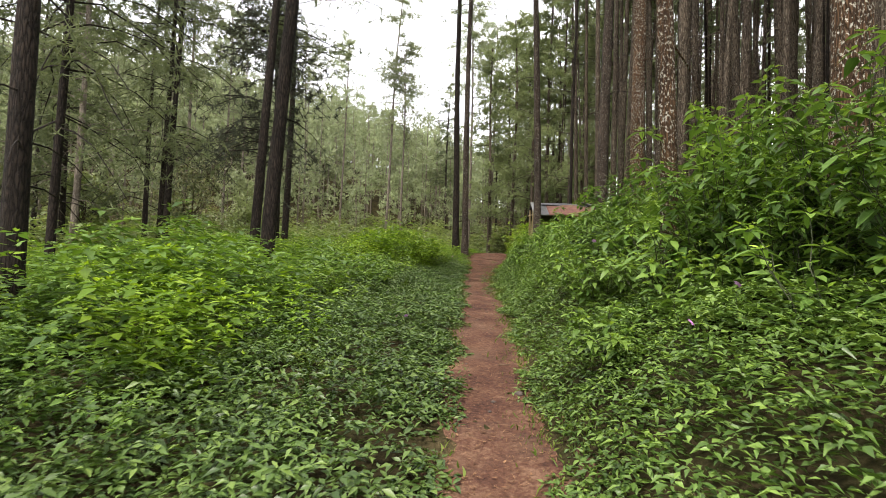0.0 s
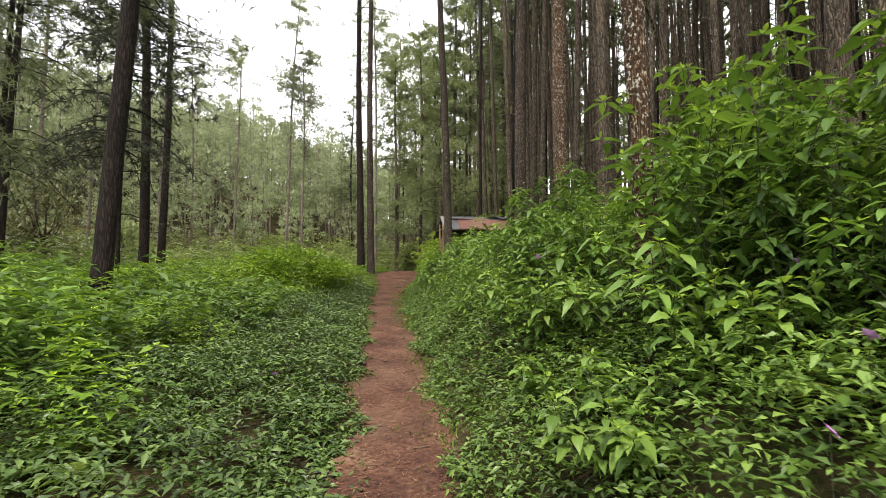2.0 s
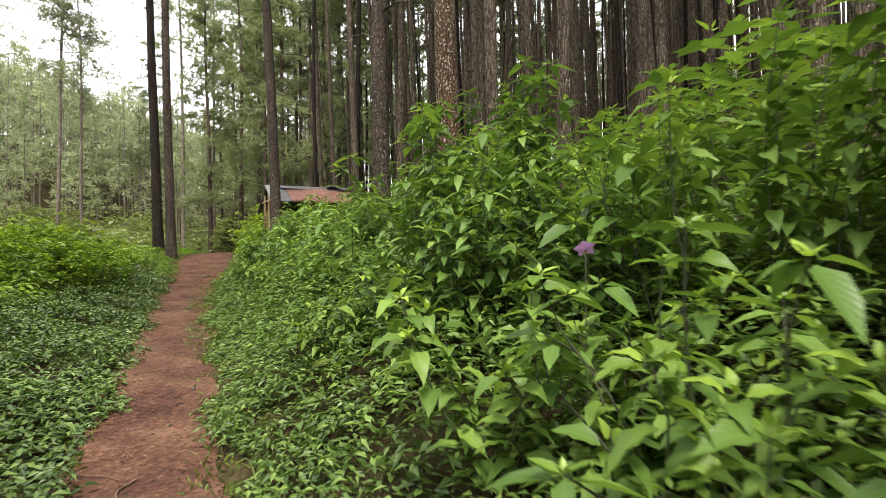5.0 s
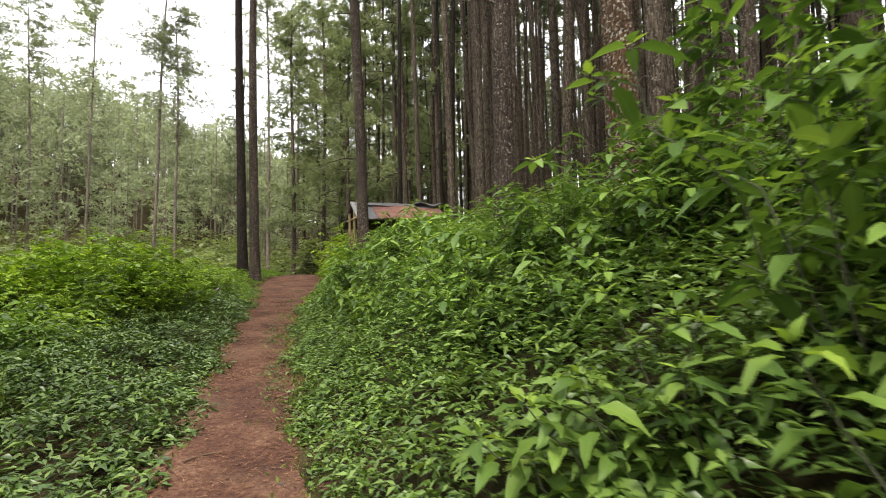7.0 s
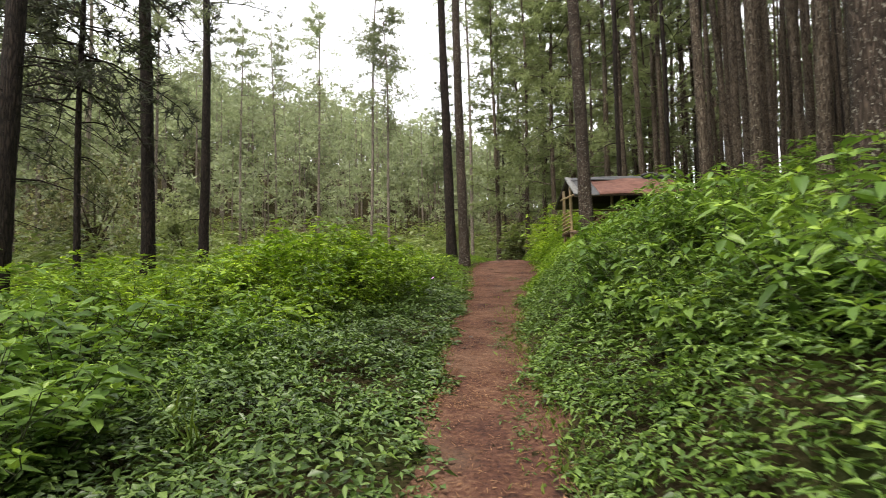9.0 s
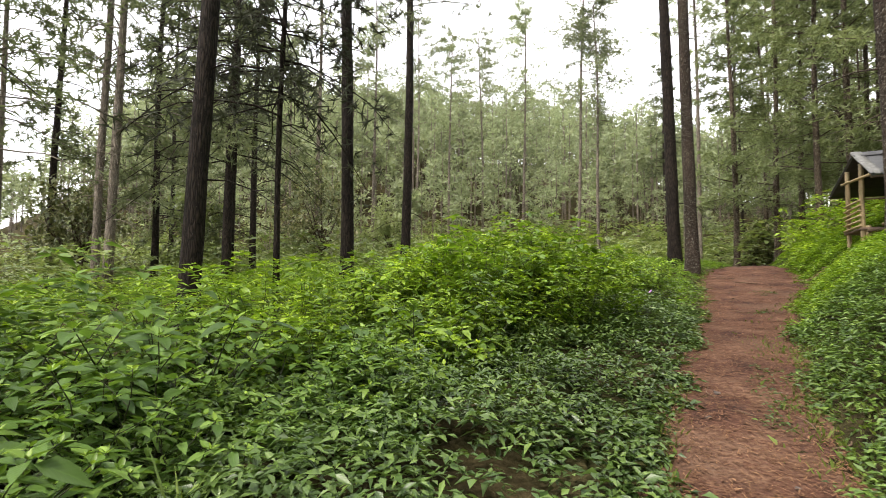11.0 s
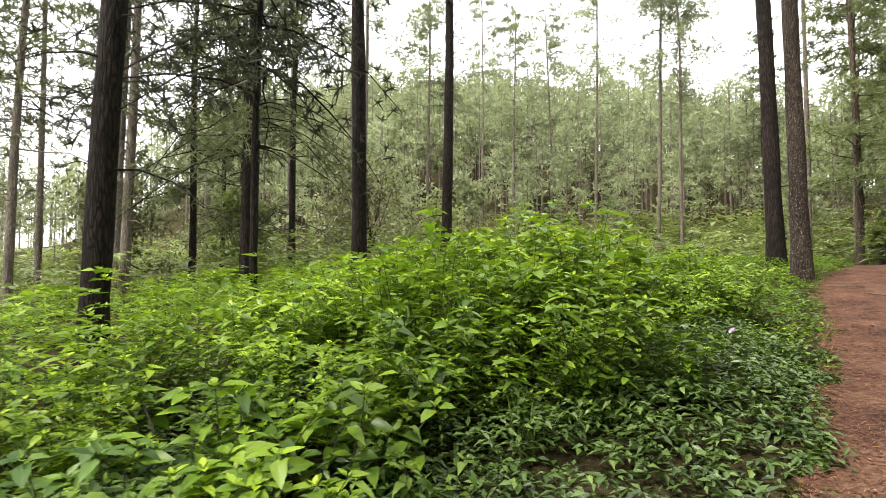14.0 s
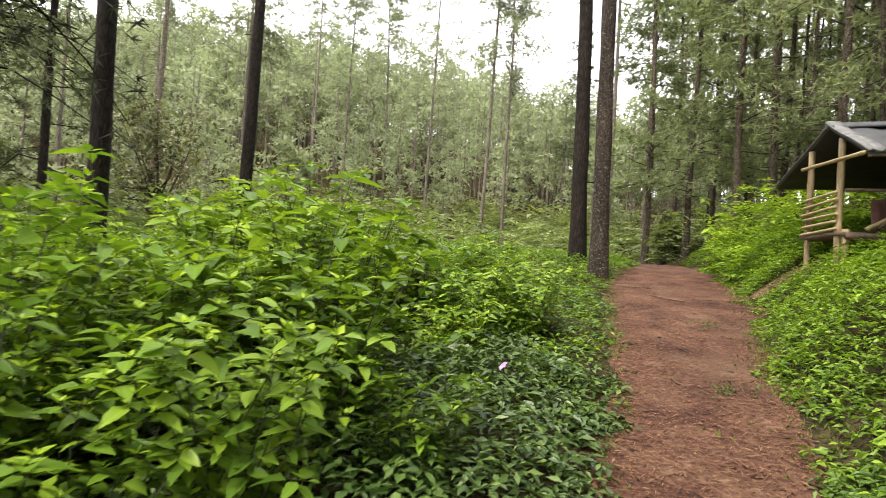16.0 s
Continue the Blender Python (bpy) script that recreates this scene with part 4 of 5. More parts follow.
mound = spread_points(rng, 60, 2.6, 7.5, 28.2, 36, 0.4, lambda x, y: rng.uniform(0.8, 1.5) if x > 2.3 + 0.12 * (y - 28) else 0)
thicket("mound_thicket", mound, rng, kinds_bright, M_BRIGHT, "mass of bright green creepers behind the shelter")


def grass(rng, n, x0, x1, y0, y1, accept, name, label, tall=0.12):
    """Short blades of grass."""
    x, y = rng.uniform(x0, x1, n), rng.uniform(y0, y1, n)
    keep = accept(x, y)
    x, y = x[keep], y[keep]
    base = np.stack([x, y, land(x, y)], -1)
    d = unit(rng.normal(0, 0.55, base.shape) * [1, 1, 0] + [0, 0, 1.0])
    sd = unit(np.cross(d, rng.normal(0, 1, base.shape)))
    ll = tall * rng.uniform(0.4, 1.2, (len(x), 1))
    tip = base + d * ll + rng.normal(0, 0.25, base.shape) * ll * [1, 1, 0]
    v = np.stack([base - sd * 0.004, base + sd * 0.004, base + d * ll * 0.6 + sd * 0.003, tip], 1).reshape(-1, 3)
    k = np.arange(len(x))[:, None] * 4
    f = np.concatenate([k + [0, 1, 2], k + [0, 2, 3]])
    return tagged(mesh_object(name, v, f, M_GRASS), label, "grass", kind="stuff")


def verge(x, y):
    u = x - np.interp(y, EDGE_Y, EDGE_R)
    v = np.interp(y, EDGE_Y, EDGE_L) - x
    strip = np.exp(-((u - 0.12) / 0.22) ** 2) + 0.5 * np.exp(-((v - 0.02) / 0.08) ** 2)
    patch = 0.35 * np.exp(-((x - 0.78) / 0.13) ** 2) * smooth_step(15.0, 16.5, y) * (1 - smooth_step(19, 21, y)) * (wav(x * 2, y * 3) > -0.1)
    patch = patch + 0.5 * np.exp(-((x - 1.05) ** 2 + (y - 21.5) ** 2) / 0.015) + 0.3 * np.exp(-((x - 1.35) ** 2 + (y - 24.3) ** 2) / 0.03)
    return rng.uniform(size=len(x)) < (strip * (0.35 + 0.65 * (wav(x, y * 1.7 + 2) > 0)) + patch)


grass(rng, 110000, -0.5, 3.2, 2, 31, verge, "grass", "thin yellowish grass along the path edge", 0.065)

# plants close to the path, leaf by leaf
def leaf_mesh(name, length, width, curl, mat, age=0.35):
    """One pointed leaf with a folded midrib, wavy edge and drooping tip, lying along +x."""
    u = np.array([0.0, 0.12, 0.28, 0.45, 0.62, 0.8, 0.93, 1.0])
    w = np.array([0.03, 0.55, 0.95, 1.0, 0.8, 0.45, 0.17, 0.0]) * width / 2
    v = []
    for a, h in zip(u, w):
        z = 0.12 * math.sin(a * 2.2) * length - curl * a ** 2 * length
        wavy = 0.06 * width * math.sin(a * 17)
        v += [(a * length, -h, z + 0.32 * h + wavy), (a * length, 0, z), (a * length, h, z + 0.32 * h - wavy)]
    f = []
    for k in range(len(u) - 1):
        p, q = 3 * k, 3 * k + 3
        f += [(p, p + 1, q + 1, q), (p + 1, p + 2, q + 2, q + 1)]
    me = bpy.data.meshes.new(name)
    me.from_pydata(v, [], f)
    me.polygons.foreach_set("use_smooth", np.ones(len(f), bool))
    across_uv = [(a, q) for a, h in zip(u, w) for q in (0.5 - h / width, 0.5, 0.5 + h / width)]
    me.uv_layers.new(name="leaf").data.foreach_set("uv", np.array([across_uv[k] for face in f for k in face], np.float32).ravel())
    me.uv_layers.new(name="age").data.foreach_set("uv", np.tile(np.array([age, 0], np.float32), len(me.loops)))
    me.materials.append(mat)
    return me


def leafy_plant(seed, x, y, height, stems, leaf_set, leaf_size, label, group, spread=0.34, pairs=8):
    rng = np.random.default_rng(seed)
    root = new("leafy_shrub")
    root.matrix_basis = pose(x, y, float(land(x, y)) - 0.03)
    for s in range(stems):
        a, out = rng.uniform(0, 6.28), rng.uniform(0.1, 1) * spread
        h = height * rng.uniform(0.65, 1.0)
        tt = np.linspace(0, 1, 6)
        p = np.stack([np.cos(a) * out * (0.3 + tt), np.sin(a) * out * (0.3 + tt), h * tt], -1)
        p[1:] += rng.normal(0, 0.02, (5, 3))
        v, f = tube(p, np.linspace(0.0055, 0.0022, 6), 5)
        mesh_object("stem", v, f, M_STEM, root)
        turn = rng.uniform(0, 6.28)
        for q in np.linspace(0.25, 1.0, pairs):
            c = Vector([float(np.interp(q, tt, p[:, ax])) for ax in range(3)])
            turn += 1.57 + rng.normal(0, 0.25)
            rings = ((1.1, 12, 0),) if q < 0.99 else ((0.95, 2, 0), (0.62, -20, 1), (0.36, -55, 1))
            for ring, (share, lift, young) in enumerate(rings):
                for side in range(2):
                    b = math.degrees(turn + ring * 1.57 + side * math.pi + rng.normal(0, 0.2))
                    size = leaf_size * share * rng.uniform(0.75, 1.15)
                    leaf = new("leaf", leaf_set[3 * young + int(rng.integers(3))])
                    leaf.parent = root
                    leaf.matrix_basis = Matrix.Translation(c) @ pose(0, 0, 0, rng.normal(0, 14), lift + rng.normal(0, 11), b) @ Matrix.Translation((0.02, 0, 0)) @ Matrix.Scale(size, 4)
    return tagged(root, label, "shrub", group)


M_LEAF = leaf_material("large_leaf", (0.032, 0.068, 0.014), (0.10, 0.178, 0.034), (0.215, 0.325, 0.064), 0.42, 0.36, 1.6, veins=True)
M_LEAF_BRIGHT = leaf_material("large_bright_leaf", (0.027, 0.06, 0.011), (0.074, 0.138, 0.022), (0.165, 0.25, 0.042), 0.4, 0.34, 1.6, veins=True)
big_set = [leaf_mesh("leaf", 1.0, 0.40 + 0.05 * k, 0.18 + 0.14 * k, M_LEAF, young) for young in (0.35, 0.85) for k in range(3)]
sun_set = [leaf_mesh("leaf", 1.0, 0.40 + 0.05 * k, 0.18 + 0.14 * k, M_LEAF_BRIGHT, young) for young in (0.35, 0.85) for k in range(3)]
NEAR = [(2.75, 5.35, 2.1), (3.0, 6.0, 2.0), (2.6, 6.6, 1.25), (2.45, 4.6, 0.9)]
for k, (px_, py_, ph) in enumerate(NEAR):
    leafy_plant(260 + k, px_, py_, ph, 9, big_set, 0.135, "tall dense green shrub with large pointed leaves", "large-leaved shrubs by the path", 0.4, 13)
NEAR = spread_points(rng, 24, 1.2, 2.9, 3.9, 15, 0.55, lambda x, y: 0.95 if 0.7 < x - r_edge(y) < 1.5 + 0.2 * math.sin(y * 3) and not 9.2 < y < 12.3 and math.hypot(x - 2.28, y - 5.74) > 0.3 else 0)
for k, (px_, py_, ph) in enumerate(NEAR):
    leafy_plant(200 + k, px_, py_, (0.45 + 0.75 * (px_ - r_edge(py_) - 0.6)) * (0.6 if py_ < 5.9 else 1.0 if py_ < 8.5 else 0.68), 7, big_set, 0.125, "green shrub with large pointed leaves overhanging the path", "large-leaved shrubs by the path")
NEAR = [(-1.75, 14.9, 0.55), (-2.2, 15.8, 0.6), (-1.6, 16.9, 0.5), (-2.2, 18.2, 1.15), (-1.7, 19.2, 1.0), (-2.6, 19.2, 1.3), (-2.1, 20.4, 1.3), (-3.0, 16.6, 0.7), (-2.9, 14.6, 0.6)]
for k, (px_, py_, ph) in enumerate(NEAR):
    leafy_plant(230 + k, px_, py_, ph, 7, sun_set, 0.105, "bright green shrub with large pointed leaves", "large-leaved shrubs by the path")


def fern(seed, x, y, size, fronds=6):
    rng = np.random.default_rng(seed)
    root = new("fern")
    root.matrix_basis = pose(x, y, float(land(x, y)), 0, 0, seed * 33)
    for k in range(fronds):
        a = k * 2 * math.pi / fronds + rng.normal(0, 0.3)
        t = np.linspace(0, 1, 18)
        rise = rng.uniform(0.5, 0.9)
        p = np.stack([np.cos(a) * size * t, np.sin(a) * size * t, size * (rise * t - 0.75 * t ** 2) + 0.1], -1)
        d = unit(np.gradient(p, axis=0))
        side = unit(np.cross(d, [0, 0, 1.0]))
        ll = 0.24 * size * np.sin(np.clip(t * 0.93 + 0.07, 0, 1) * np.pi) ** 0.7 + 0.01
        base = np.concatenate([p, p])
        way = unit(np.concatenate([side + 0.35 * d, -side + 0.35 * d]))
        v, f = leaves(base, way, np.r_[ll, ll], 0.3 * np.r_[ll, ll] + 0.004, 0.2)
        mesh_object("frond", v, f, M_GRASS, root)
    return tagged(root, "light green fern with arching feathery fronds", "fern", "ferns along the path")


for k, (fx, fy, fs) in enumerate(((1.95, 3.7, 0.4), (1.45, 8.9, 0.22), (1.55, 9.3, 0.2), (1.6, 10.3, 0.26), (-1.9, 5.6, 0.4), (-3.3, 6.9, 0.5))):
    fern(k + 1, fx, fy, fs)


def grass_tuft(seed, x, y, size, blades=14):
    rng = np.random.default_rng(seed)
    vs, fs = [], []
    for k in range(blades):
        a, lean = rng.uniform(0, 6.28), rng.uniform(0.15, 0.7)
        t = np.linspace(0, 1, 7)
        h = size * rng.uniform(0.5, 1.0)
        p = np.stack([np.cos(a) * h * lean * t ** 2, np.sin(a) * h * lean * t ** 2, h * (t - 0.3 * lean * t ** 2)], -1) + np.r_[rng.normal(0, 0.03, 2), 0]
        sd = np.array([-math.sin(a), math.cos(a), 0]) * 0.008
        w = np.sin(np.clip(t * 0.8 + 0.2, 0, 1) * np.pi)[:, None] + 0.02
        v = np.concatenate([p - sd * w, p + sd * w])
        i = np.arange(6)
        fs.append(np.stack([i, i + 7, i + 8, i + 1], -1) + 14 * k)
        vs.append(v)
    ob = mesh_object("grass_tuft", np.concatenate(vs), np.concatenate(fs), M_GRASS)
    ob.matrix_basis = pose(x, y, float(land(x, y)) - 0.01)
    return tagged(ob, "tuft of long green grass blades among the weeds", "grass", "grass tufts")


for k, (fx, fy, fs) in enumerate(((-1.45, 4.6, 0.6), (-2.9, 4.4, 0.8), (-3.4, 5.3, 0.9), (-2.4, 8.1, 0.7), (-1.5, 12.9, 0.6), (-1.9, 13.3, 0.65), (-1.3, 16.2, 0.55), (-1.5, 17.8, 0.6), (-1.2, 18.6, 0.5), (1.5, 14.8, 0.4))):
    grass_tuft(k + 1, fx, fy, fs)

# litter on the path: dry needles and leaf scraps
M_LITTER = leaf_material("dry_litter", (0.05, 0.024, 0.013), (0.16, 0.078, 0.038), (0.34, 0.2, 0.11), 0.8, 0.05)
n = 34000
y = np.where(rng.uniform(size=n) < 0.3, rng.uniform(2.0, 31, n), rng.uniform(14, 30, n))
x = np.interp(y, EDGE_Y, EDGE_L) + (np.interp(y, EDGE_Y, EDGE_R) - np.interp(y, EDGE_Y, EDGE_L)) * rng.beta(0.65, 0.65, n)
base = np.stack([x, y, land(x, y) + 0.022], -1)
ang = rng.uniform(0, 6.28, n)
d = unit(np.stack([np.cos(ang), np.sin(ang), rng.normal(0, 0.12, n)], -1))
ll = rng.uniform(0.015, 0.1, n)
scrap = rng.uniform(size=n) < 0.12
ll = np.where(scrap, ll * 0.55, ll)
v, f = leaves(base, d, ll, np.where(scrap, 0.4 * ll, 0.006), 0.0)
# low weeds that grow in the trodden strip itself
def strip_weeds(x, y):
    d = np.exp(-((x - 0.62) / 0.1) ** 2) * smooth_step(11.4, 12.2, y) * (1 - smooth_step(16.5, 19, y)) * (wav(x * 3, y * 2.4) > -0.02)
    d = d + 0.8 * np.exp(-((x - 1.0) ** 2 + (y - 21.4) ** 2) / 0.03) + 0.5 * np.exp(-((x - 1.3) ** 2 + (y - 24.2) ** 2) / 0.06) + 0.35 * np.exp(-((x + 0.02) / 0.07) ** 2) * (wav(x, y * 2.2 + 1) > 0.1)
    return rng.uniform(size=len(x)) < d, np.full(len(x), 0.05)


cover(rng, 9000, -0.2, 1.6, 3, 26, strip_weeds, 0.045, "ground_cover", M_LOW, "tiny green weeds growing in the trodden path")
tagged(mesh_object("leaf_litter", v, f, M_LITTER), "dry brown needles and leaf scraps strewn on the path", "litter", kind="stuff")


def twig(seed, x, y, length, r, turn, label="dry bent twig lying on the red path"):
    rng = np.random.default_rng(seed)
    t = np.linspace(-0.5, 0.5, 7)
    p = np.stack([t * length, 0.08 * length * np.sin(t * 5 + seed), np.abs(rng.normal(0, r * 0.3, 7))], -1)
    v, f = tube(p, r * np.linspace(1, 0.6, 7), 6, 0.12, rng)
    ob = mesh_object("twig", v, f, M_TWIG)
    q = np.array([x + math.cos(turn) * length / 2, y + math.sin(turn) * length / 2])
    q2 = 2 * np.array([x, y]) - q
    rise = math.atan2(float(land(*q)) - float(land(*q2)), length)
    ob.matrix_basis = Matrix.Translation((x, y, 0.5 * float(land(*q) + land(*q2)) + r + 0.012)) @ Matrix.Rotation(turn, 4, "Z") @ Matrix.Rotation(-rise, 4, "Y")
    return tagged(ob, label, "twig", "twigs on the path")


M_TWIG = plain_material("dry_twig", (0.06, 0.035, 0.02), (0.17, 0.11, 0.07), 12, 0.85)
twig(1, 1.05, 26.3, 0.75, 0.016, 2.2)
twig(2, 2.75, 26.6, 0.9, 0.018, 1.45, "pale dry stick lying before the shelter")
twig(3, 0.52, 8.35, 0.22, 0.008, 0.9)
twig(4, 0.9, 15.9, 0.22, 0.007, 1.0)
for k in range(12):
    yy = rng.uniform(4, 27)
    twig(10 + k, rng.uniform(l_edge(yy) + 0.1, r_edge(yy) - 0.1), yy, rng.uniform(0.12, 0.4), rng.uniform(0.004, 0.009), rng.uniform(0, 3.1))


def stone(seed, x, y, r):
    rng = np.random.default_rng(seed)
    bm = bmesh.new()
    bmesh.ops.create_icosphere(bm, subdivisions=2, radius=r)
    for vert in bm.verts:
        vert.co = vert.co * (1 + 0.25 * noise.noise(vert.co * 1.3 / r + Vector((seed, 0, 0))))
        vert.co.z *= 0.55
    me = bpy.data.meshes.new("stone")
    bm.to_mesh(me)
    bm.free()
    me.materials.append(M_STONE)
    ob = new("stone", me)
    ob.matrix_basis = pose(x, y, float(land(x, y)) + 0.2 * r + 0.01, 0, 0, seed * 40)
    return tagged(ob, "small dark stone bedded in the path", "stone", "stones on the path")


M_STONE = plain_material("path_stone", (0.03, 0.022, 0.02), (0.12, 0.09, 0.075), 14, 0.85)
stone(1, 0.52, 4.89, 0.045)
for k in range(18):
    yy = rng.uniform(4, 27)
    stone(2 + k, rng.uniform(l_edge(yy) + 0.05, r_edge(yy) - 0.05), yy, rng.uniform(0.012, 0.03))


def flower(seed, x, y, up, r=0.036):
    """A small five-petalled bloom on a thin stalk."""
    rng = np.random.default_rng(seed)
    z = float(land(x, y))
    root = new("flower")
    root.matrix_basis = pose(x, y, z - 0.02, 0, 0, seed * 50)
    v, f = tube([[0, 0, 0], [0.01, 0, up * 0.5], [0, 0, up]], [0.003, 0.0025, 0.002], 5)
    mesh_object("stalk", v, f, M_STEM, root)
    tilt = unit(np.array([0.1, -0.7, 0.7]))
    for k in range(5):
        a = k * 2 * math.pi / 5
        side = unit(np.cross(tilt, [1.0, 0, 0]))
        w = unit(np.array([1.0, 0, 0]) * math.cos(a) + side * math.sin(a) + 0.25 * tilt)[None]
        v, f = leaves(np.array([[0, 0, up]]), w, r, r * 0.9, 0.1, True, tilt[None])
        mesh_object("petal", v, f, M_PETAL, root)
    return tagged(root, "small purple-pink wildflower among the leaves", "flower", "wildflowers")


M_PETAL = plain_material("purple_petal", (0.50, 0.20, 0.52), (0.62, 0.33, 0.66), 30, 0.6)
for k, (fx, fy, fu) in enumerate(((1.43, 3.26, 0.34), (1.86, 3.52, 0.34), (1.62, 6.6, 0.75), (-0.81, 6.84, 0.3), (-0.95, 6.95, 0.28), (-0.52, 19.68, 0.44), (2.3, 4.3, 0.4))):
    flower(k + 1, fx, fy, fu + 0.1)


# ---- the bamboo shelter ----
M_BAMBOO = plain_material("pale_bamboo", (0.22, 0.15, 0.075), (0.42, 0.31, 0.17), 9, 0.55, (6, 6, 1))
M_WOOD = plain_material("weathered_wood", (0.07, 0.045, 0.03), (0.16, 0.10, 0.065), 8, 0.8, (5, 5, 1))
M_TARP = plain_material("grey_roof_sheet", (0.045, 0.046, 0.05), (0.10, 0.103, 0.108), 5, 0.65)
M_RUST = plain_material("rusty_roof_sheet", (0.08, 0.03, 0.022), (0.20, 0.095, 0.07), 3.5, 0.85)
M_EDGE = plain_material("pale_edge_sheet", (0.09, 0.09, 0.088), (0.22, 0.22, 0.21), 9, 0.7)
M_UNDERSHADE = plain_material("shaded_underside", (0.012, 0.010, 0.009), (0.03, 0.024, 0.02), 8, 0.9)


def rod(a, b, r, mat, parent, name, label="", knots=False, sides=9):
    a, b = np.array(a, float), np.array(b, float)
    n = 9 if knots else 4
    t = np.linspace(0, 1, n)
    rad = r * (1 + (0.12 * (np.arange(n) % 3 == 0) if knots else 0.05 * np.sin(t * 9)))
    v, f = tube(a + (b - a) * t[:, None], rad * np.ones(n), sides)
    nv = len(v)
    v = np.concatenate([v, [a, b]])
    k = np.arange(sides)
    caps = np.concatenate([np.stack([k * 0 + nv, (k + 1) % sides, k], -1), np.stack([k * 0 + nv + 1, nv - sides + k, nv - sides + (k + 1) % sides], -1)])
    return tagged(mesh_object(name, v, [f, caps], mat, parent, smooth=False), label)


def slab(corners, thick, nu, nv_, mat, parent, name, label="", wave=0.0, ribs=0):
    """A sheet between four corners, with thickness and uneven sag."""
    c = np.array(corners, float)
    uu, vv = np.meshgrid(np.linspace(0, 1, nu), np.linspace(0, 1, nv_), indexing="ij")
    p = ((1 - uu) * (1 - vv))[..., None] * c[0] + (uu * (1 - vv))[..., None] * c[1] + (uu * vv)[..., None] * c[2] + ((1 - uu) * vv)[..., None] * c[3]
    nrm = unit(np.cross(c[1] - c[0], c[3] - c[0]))
    if nrm[2] < 0:
        nrm = -nrm
    hgt = wave * np.sin(uu * 7 + 2 * vv) * np.sin(vv * 5 + 1) + (0.012 * np.sin(uu * ribs * 6.283) if ribs else 0)
    top = p + nrm * hgt[..., None]
    bot = top - nrm * thick
    n = nu * nv_
    i, j = np.meshgrid(np.arange(nu - 1), np.arange(nv_ - 1), indexing="ij")
    q = np.stack([i * nv_ + j, (i + 1) * nv_ + j, (i + 1) * nv_ + j + 1, i * nv_ + j + 1], -1).reshape(-1, 4)
    rim = np.concatenate([np.arange(nv_), np.arange(1, nu) * nv_ + nv_ - 1, (nu - 1) * nv_ + np.arange(nv_ - 2, -1, -1), np.arange(nu - 2, 0, -1) * nv_])
    r2 = np.roll(rim, -1)
    sides = np.stack([rim, r2, r2 + n, rim + n], -1)
    return tagged(mesh_object(name, np.concatenate([top.reshape(-1, 3), bot.reshape(-1, 3)]), np.concatenate([q, q[:, ::-1] + n, sides]), mat, parent), label)


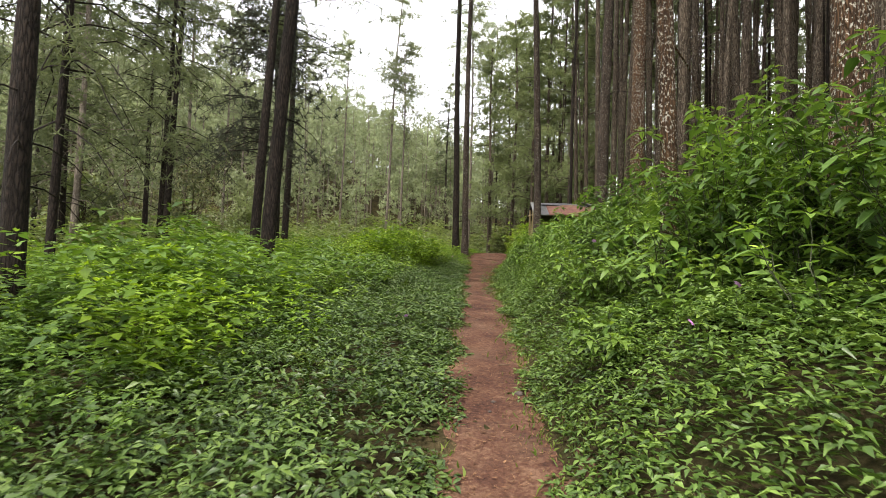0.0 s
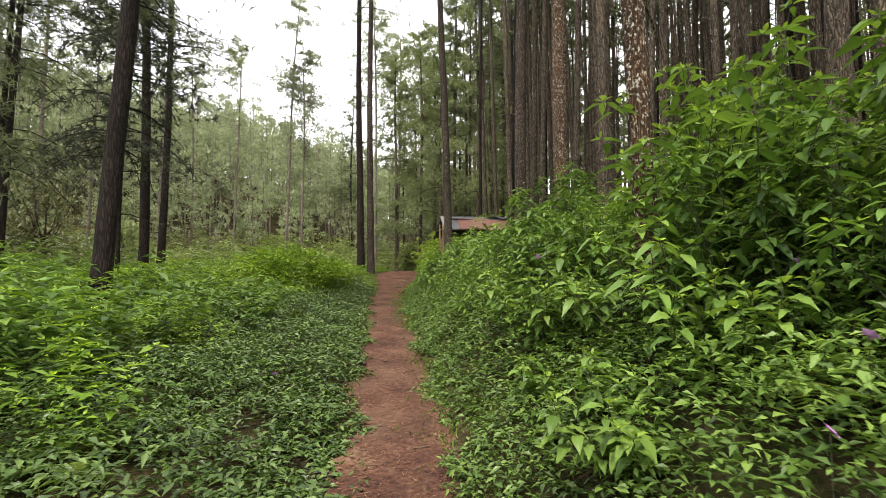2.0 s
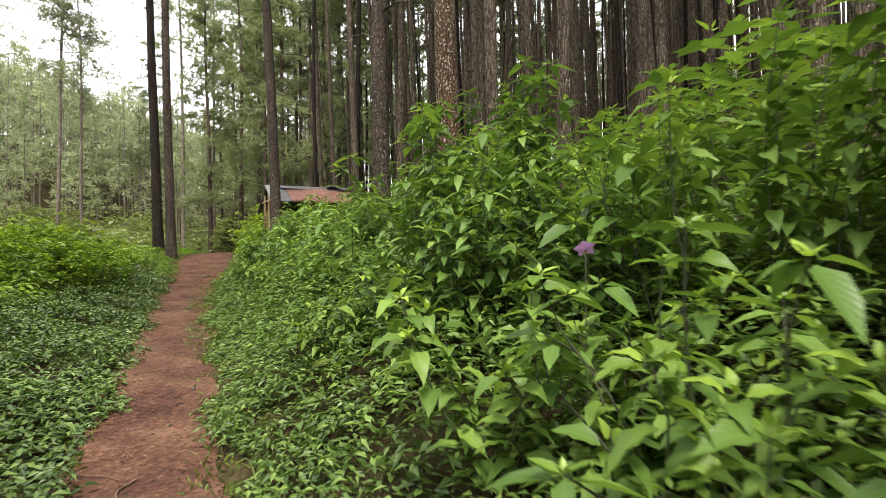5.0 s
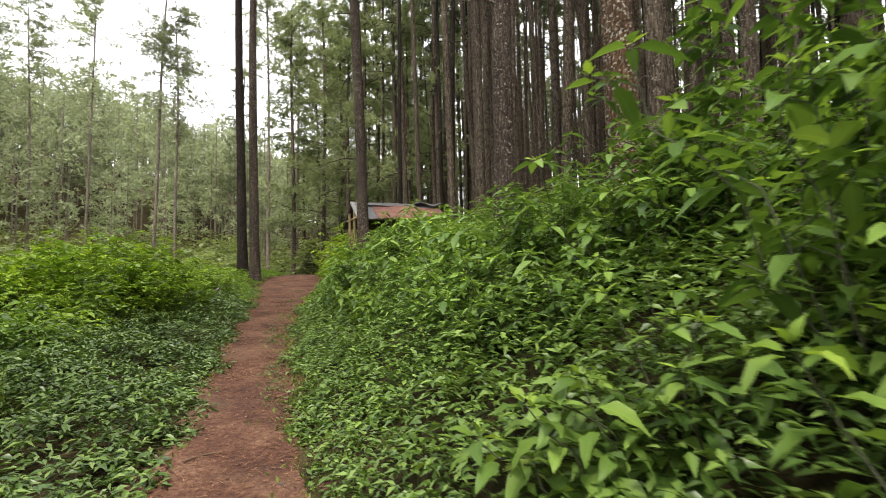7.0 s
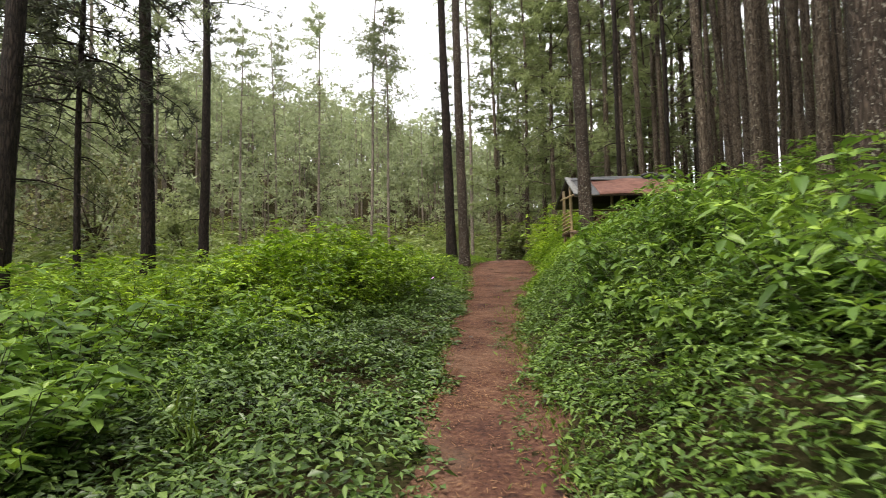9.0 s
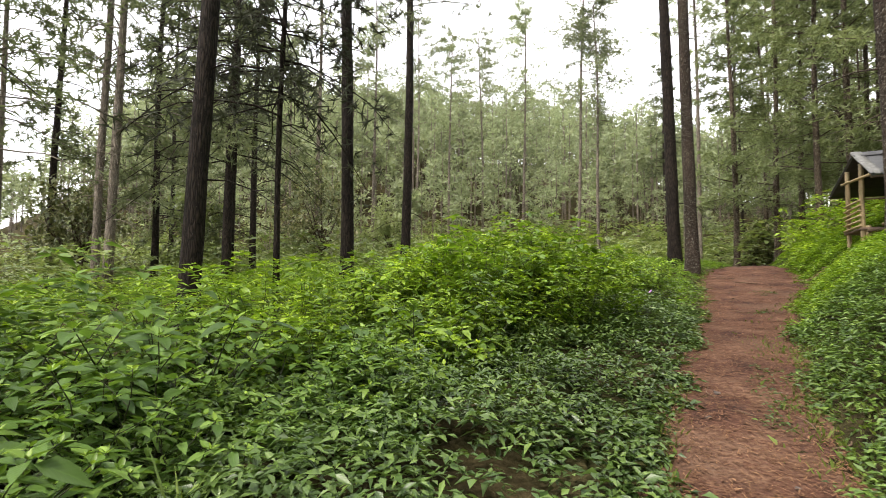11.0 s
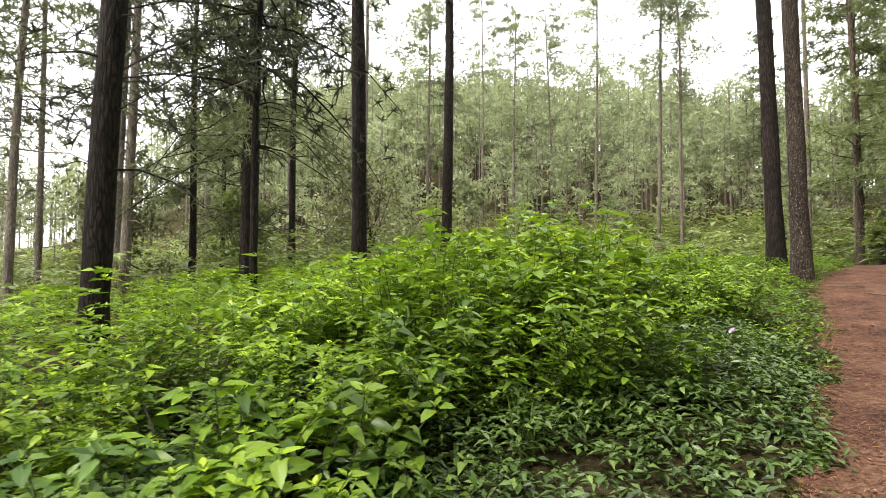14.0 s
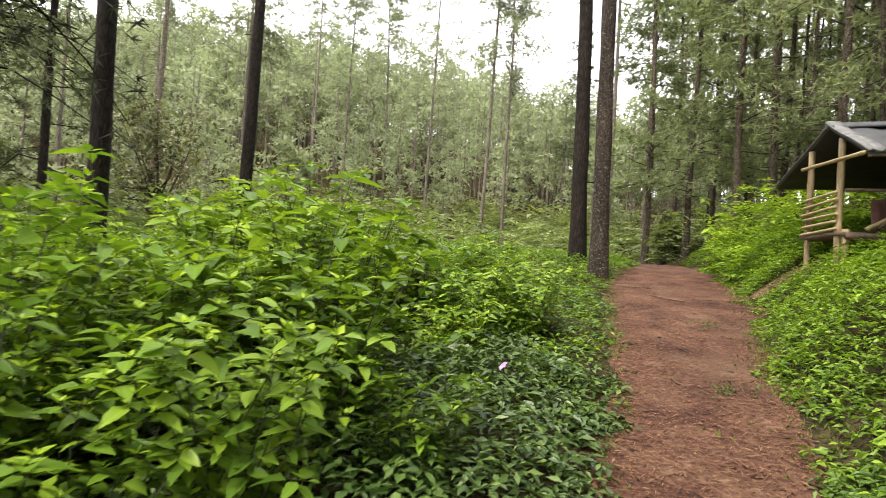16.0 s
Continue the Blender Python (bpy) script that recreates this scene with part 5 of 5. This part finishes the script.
def shelter():
    root = new("bamboo_shelter")
    x0, x1, y0, ym, y1 = 3.2, 6.4, 24.65, 26.06, 28.48
    zr, ze, zf = 5.11, 4.38, 4.49
    g = 3.0
    slab([(x0, y0, ze), (x0 + 0.75, y0, ze), (x0 + 0.75, ym, zr), (x0, ym, zr)], 0.02, 9, 9, M_TARP, root, "roof_sheet", "grey weathered sheet", 0.02)
    slab([(x0 + 0.71, y0 - 0.02, ze + 0.006), (x1, y0 - 0.02, ze + 0.006), (x1, ym, zr + 0.012), (x0 + 0.71, ym, zr + 0.012)], 0.02, 25, 9, M_RUST, root, "roof_sheet", "rust-brown roof sheet", 0.02)
    slab([(x0, y1, zf), (x1, y1, zf), (x1, ym + 0.02, zr - 0.005), (x0, ym + 0.02, zr - 0.005)], 0.02, 17, 9, M_TARP, root, "roof_sheet", "grey weathered sheet", 0.02)
    slab([(x0 - 0.02, ym - 0.3, zr - 0.12), (x1, ym - 0.3, zr - 0.12), (x1, ym + 0.02, zr + 0.04), (x0 - 0.02, ym + 0.02, zr + 0.04)], 0.025, 25, 5, M_TARP, root, "ridge_cover", "crumpled grey sheet along the ridge", 0.035)
    slab([(x0 - 0.03, y0 - 0.03, ze + 0.03), (x0 + 0.16, y0 - 0.03, ze + 0.035), (x0 + 0.16, ym, zr + 0.05), (x0 - 0.03, ym, zr + 0.045)], 0.022, 5, 15, M_EDGE, root, "edge_sheet", "pale worn strip along the gable edge", 0.02)
    # two near-black sheets added below the roof, shade put into their colour
    slab([(x0 + 0.03, y0 + 0.02, ze - 0.04), (x1 - 0.03, y0 + 0.02, ze - 0.04), (x1 - 0.03, ym, zr - 0.06), (x0 + 0.03, ym, zr - 0.06)], 0.012, 9, 5, M_UNDERSHADE, root, "inner_lining", "near-black sheet that stands for shade under the roof", 0.01)
    slab([(x0 + 0.03, y1 - 0.02, zf - 0.04), (x1 - 0.03, y1 - 0.02, zf - 0.04), (x1 - 0.03, ym, zr - 0.065), (x0 + 0.03, ym, zr - 0.065)], 0.012, 9, 5, M_UNDERSHADE, root, "inner_lining", "near-black sheet that stands for shade under the roof", 0.01)
    for x in (x0 + 0.06, 0.5 * (x0 + x1), x1 - 0.1):
        for y in (25.65, 26.8):
            rod((x, y, g - 0.4), (x, y, 4.8 if y < 26 else 4.84), 0.045, M_BAMBOO, root, "post", "pale bamboo post", True)
    rod((x0 + 0.14, 25.6, g - 0.3), (x0 + 0.14, 25.6, 3.46), 0.05, M_BAMBOO, root, "post_stub", "pale bamboo stub", True)
    rod((x0 - 0.02, y0 + 0.08, ze + 0.02), (x0 - 0.02, 26.95, 4.56), 0.028, M_BAMBOO, root, "tie_beam", "", True)
    for y, z in ((y0 + 0.05, ze - 0.02), (y1 - 0.05, zf - 0.02), (ym, zr - 0.05)):
        rod((x0, y, z), (x1, y, z), 0.03, M_WOOD, root, "purlin")
    for k in range(6):
        z = 3.46 + 0.108 * k
        rod((x0 - 0.0, 25.58 + 0.03 * (k % 2), z), (x0 + 0.0, 26.95 - 0.05 * (k % 3), z - 0.02 + 0.012 * (k % 3)), 0.024, M_BAMBOO, root, "rail_slat", "pale bamboo slat", True, 7)
    slab([(x0, 25.55, 3.42), (x1, 25.55, 3.42), (x1, 27.0, 3.42), (x0, 27.0, 3.42)], 0.06, 5, 5, M_WOOD, root, "floor_deck", "dark plank deck")
    rod((x0 + 0.1, 25.5, 3.36), (x1, 25.5, 3.36), 0.05, M_WOOD, root, "deck_beam")
    rod((x0 + 0.1, 25.58, 4.03), (x1, 25.58, 4.03), 0.025, M_WOOD, root, "hand_rail")
    rod((x0 + 0.35, 25.52, 3.46), (x0 + 1.2, 25.52, 3.98), 0.03, M_BAMBOO, root, "brace", "", True)
    slab([(x0 + 0.75, 26.3, 3.46), (x0 + 1.25, 26.3, 3.46), (x0 + 1.25, 26.36, 4.0), (x0 + 0.75, 26.36, 4.0)], 0.03, 5, 5, M_RUST, root, "seat_back", "red-brown board", 0.01)
    for x in (x0 + 1.5, x1 - 0.1):
        rod((x, 25.0, g - 0.4), (x, 25.0, ze + 0.1), 0.045, M_WOOD, root, "post", "dark wooden post")
    slab([(x1 - 0.9, ym - 0.3, zr + 0.02), (x1 + 0.05, ym - 0.35, zr + 0.0), (x1 + 0.05, ym + 0.3, zr + 0.05), (x1 - 0.9, ym + 0.25, zr + 0.05)], 0.05, 15, 11, M_TARP, root, "ridge_roll", "crumpled blue-grey sheet heaped on the ridge", 0.07)
    return tagged(root, "open bamboo shelter with a patched sheet roof", "shelter")


shelter()
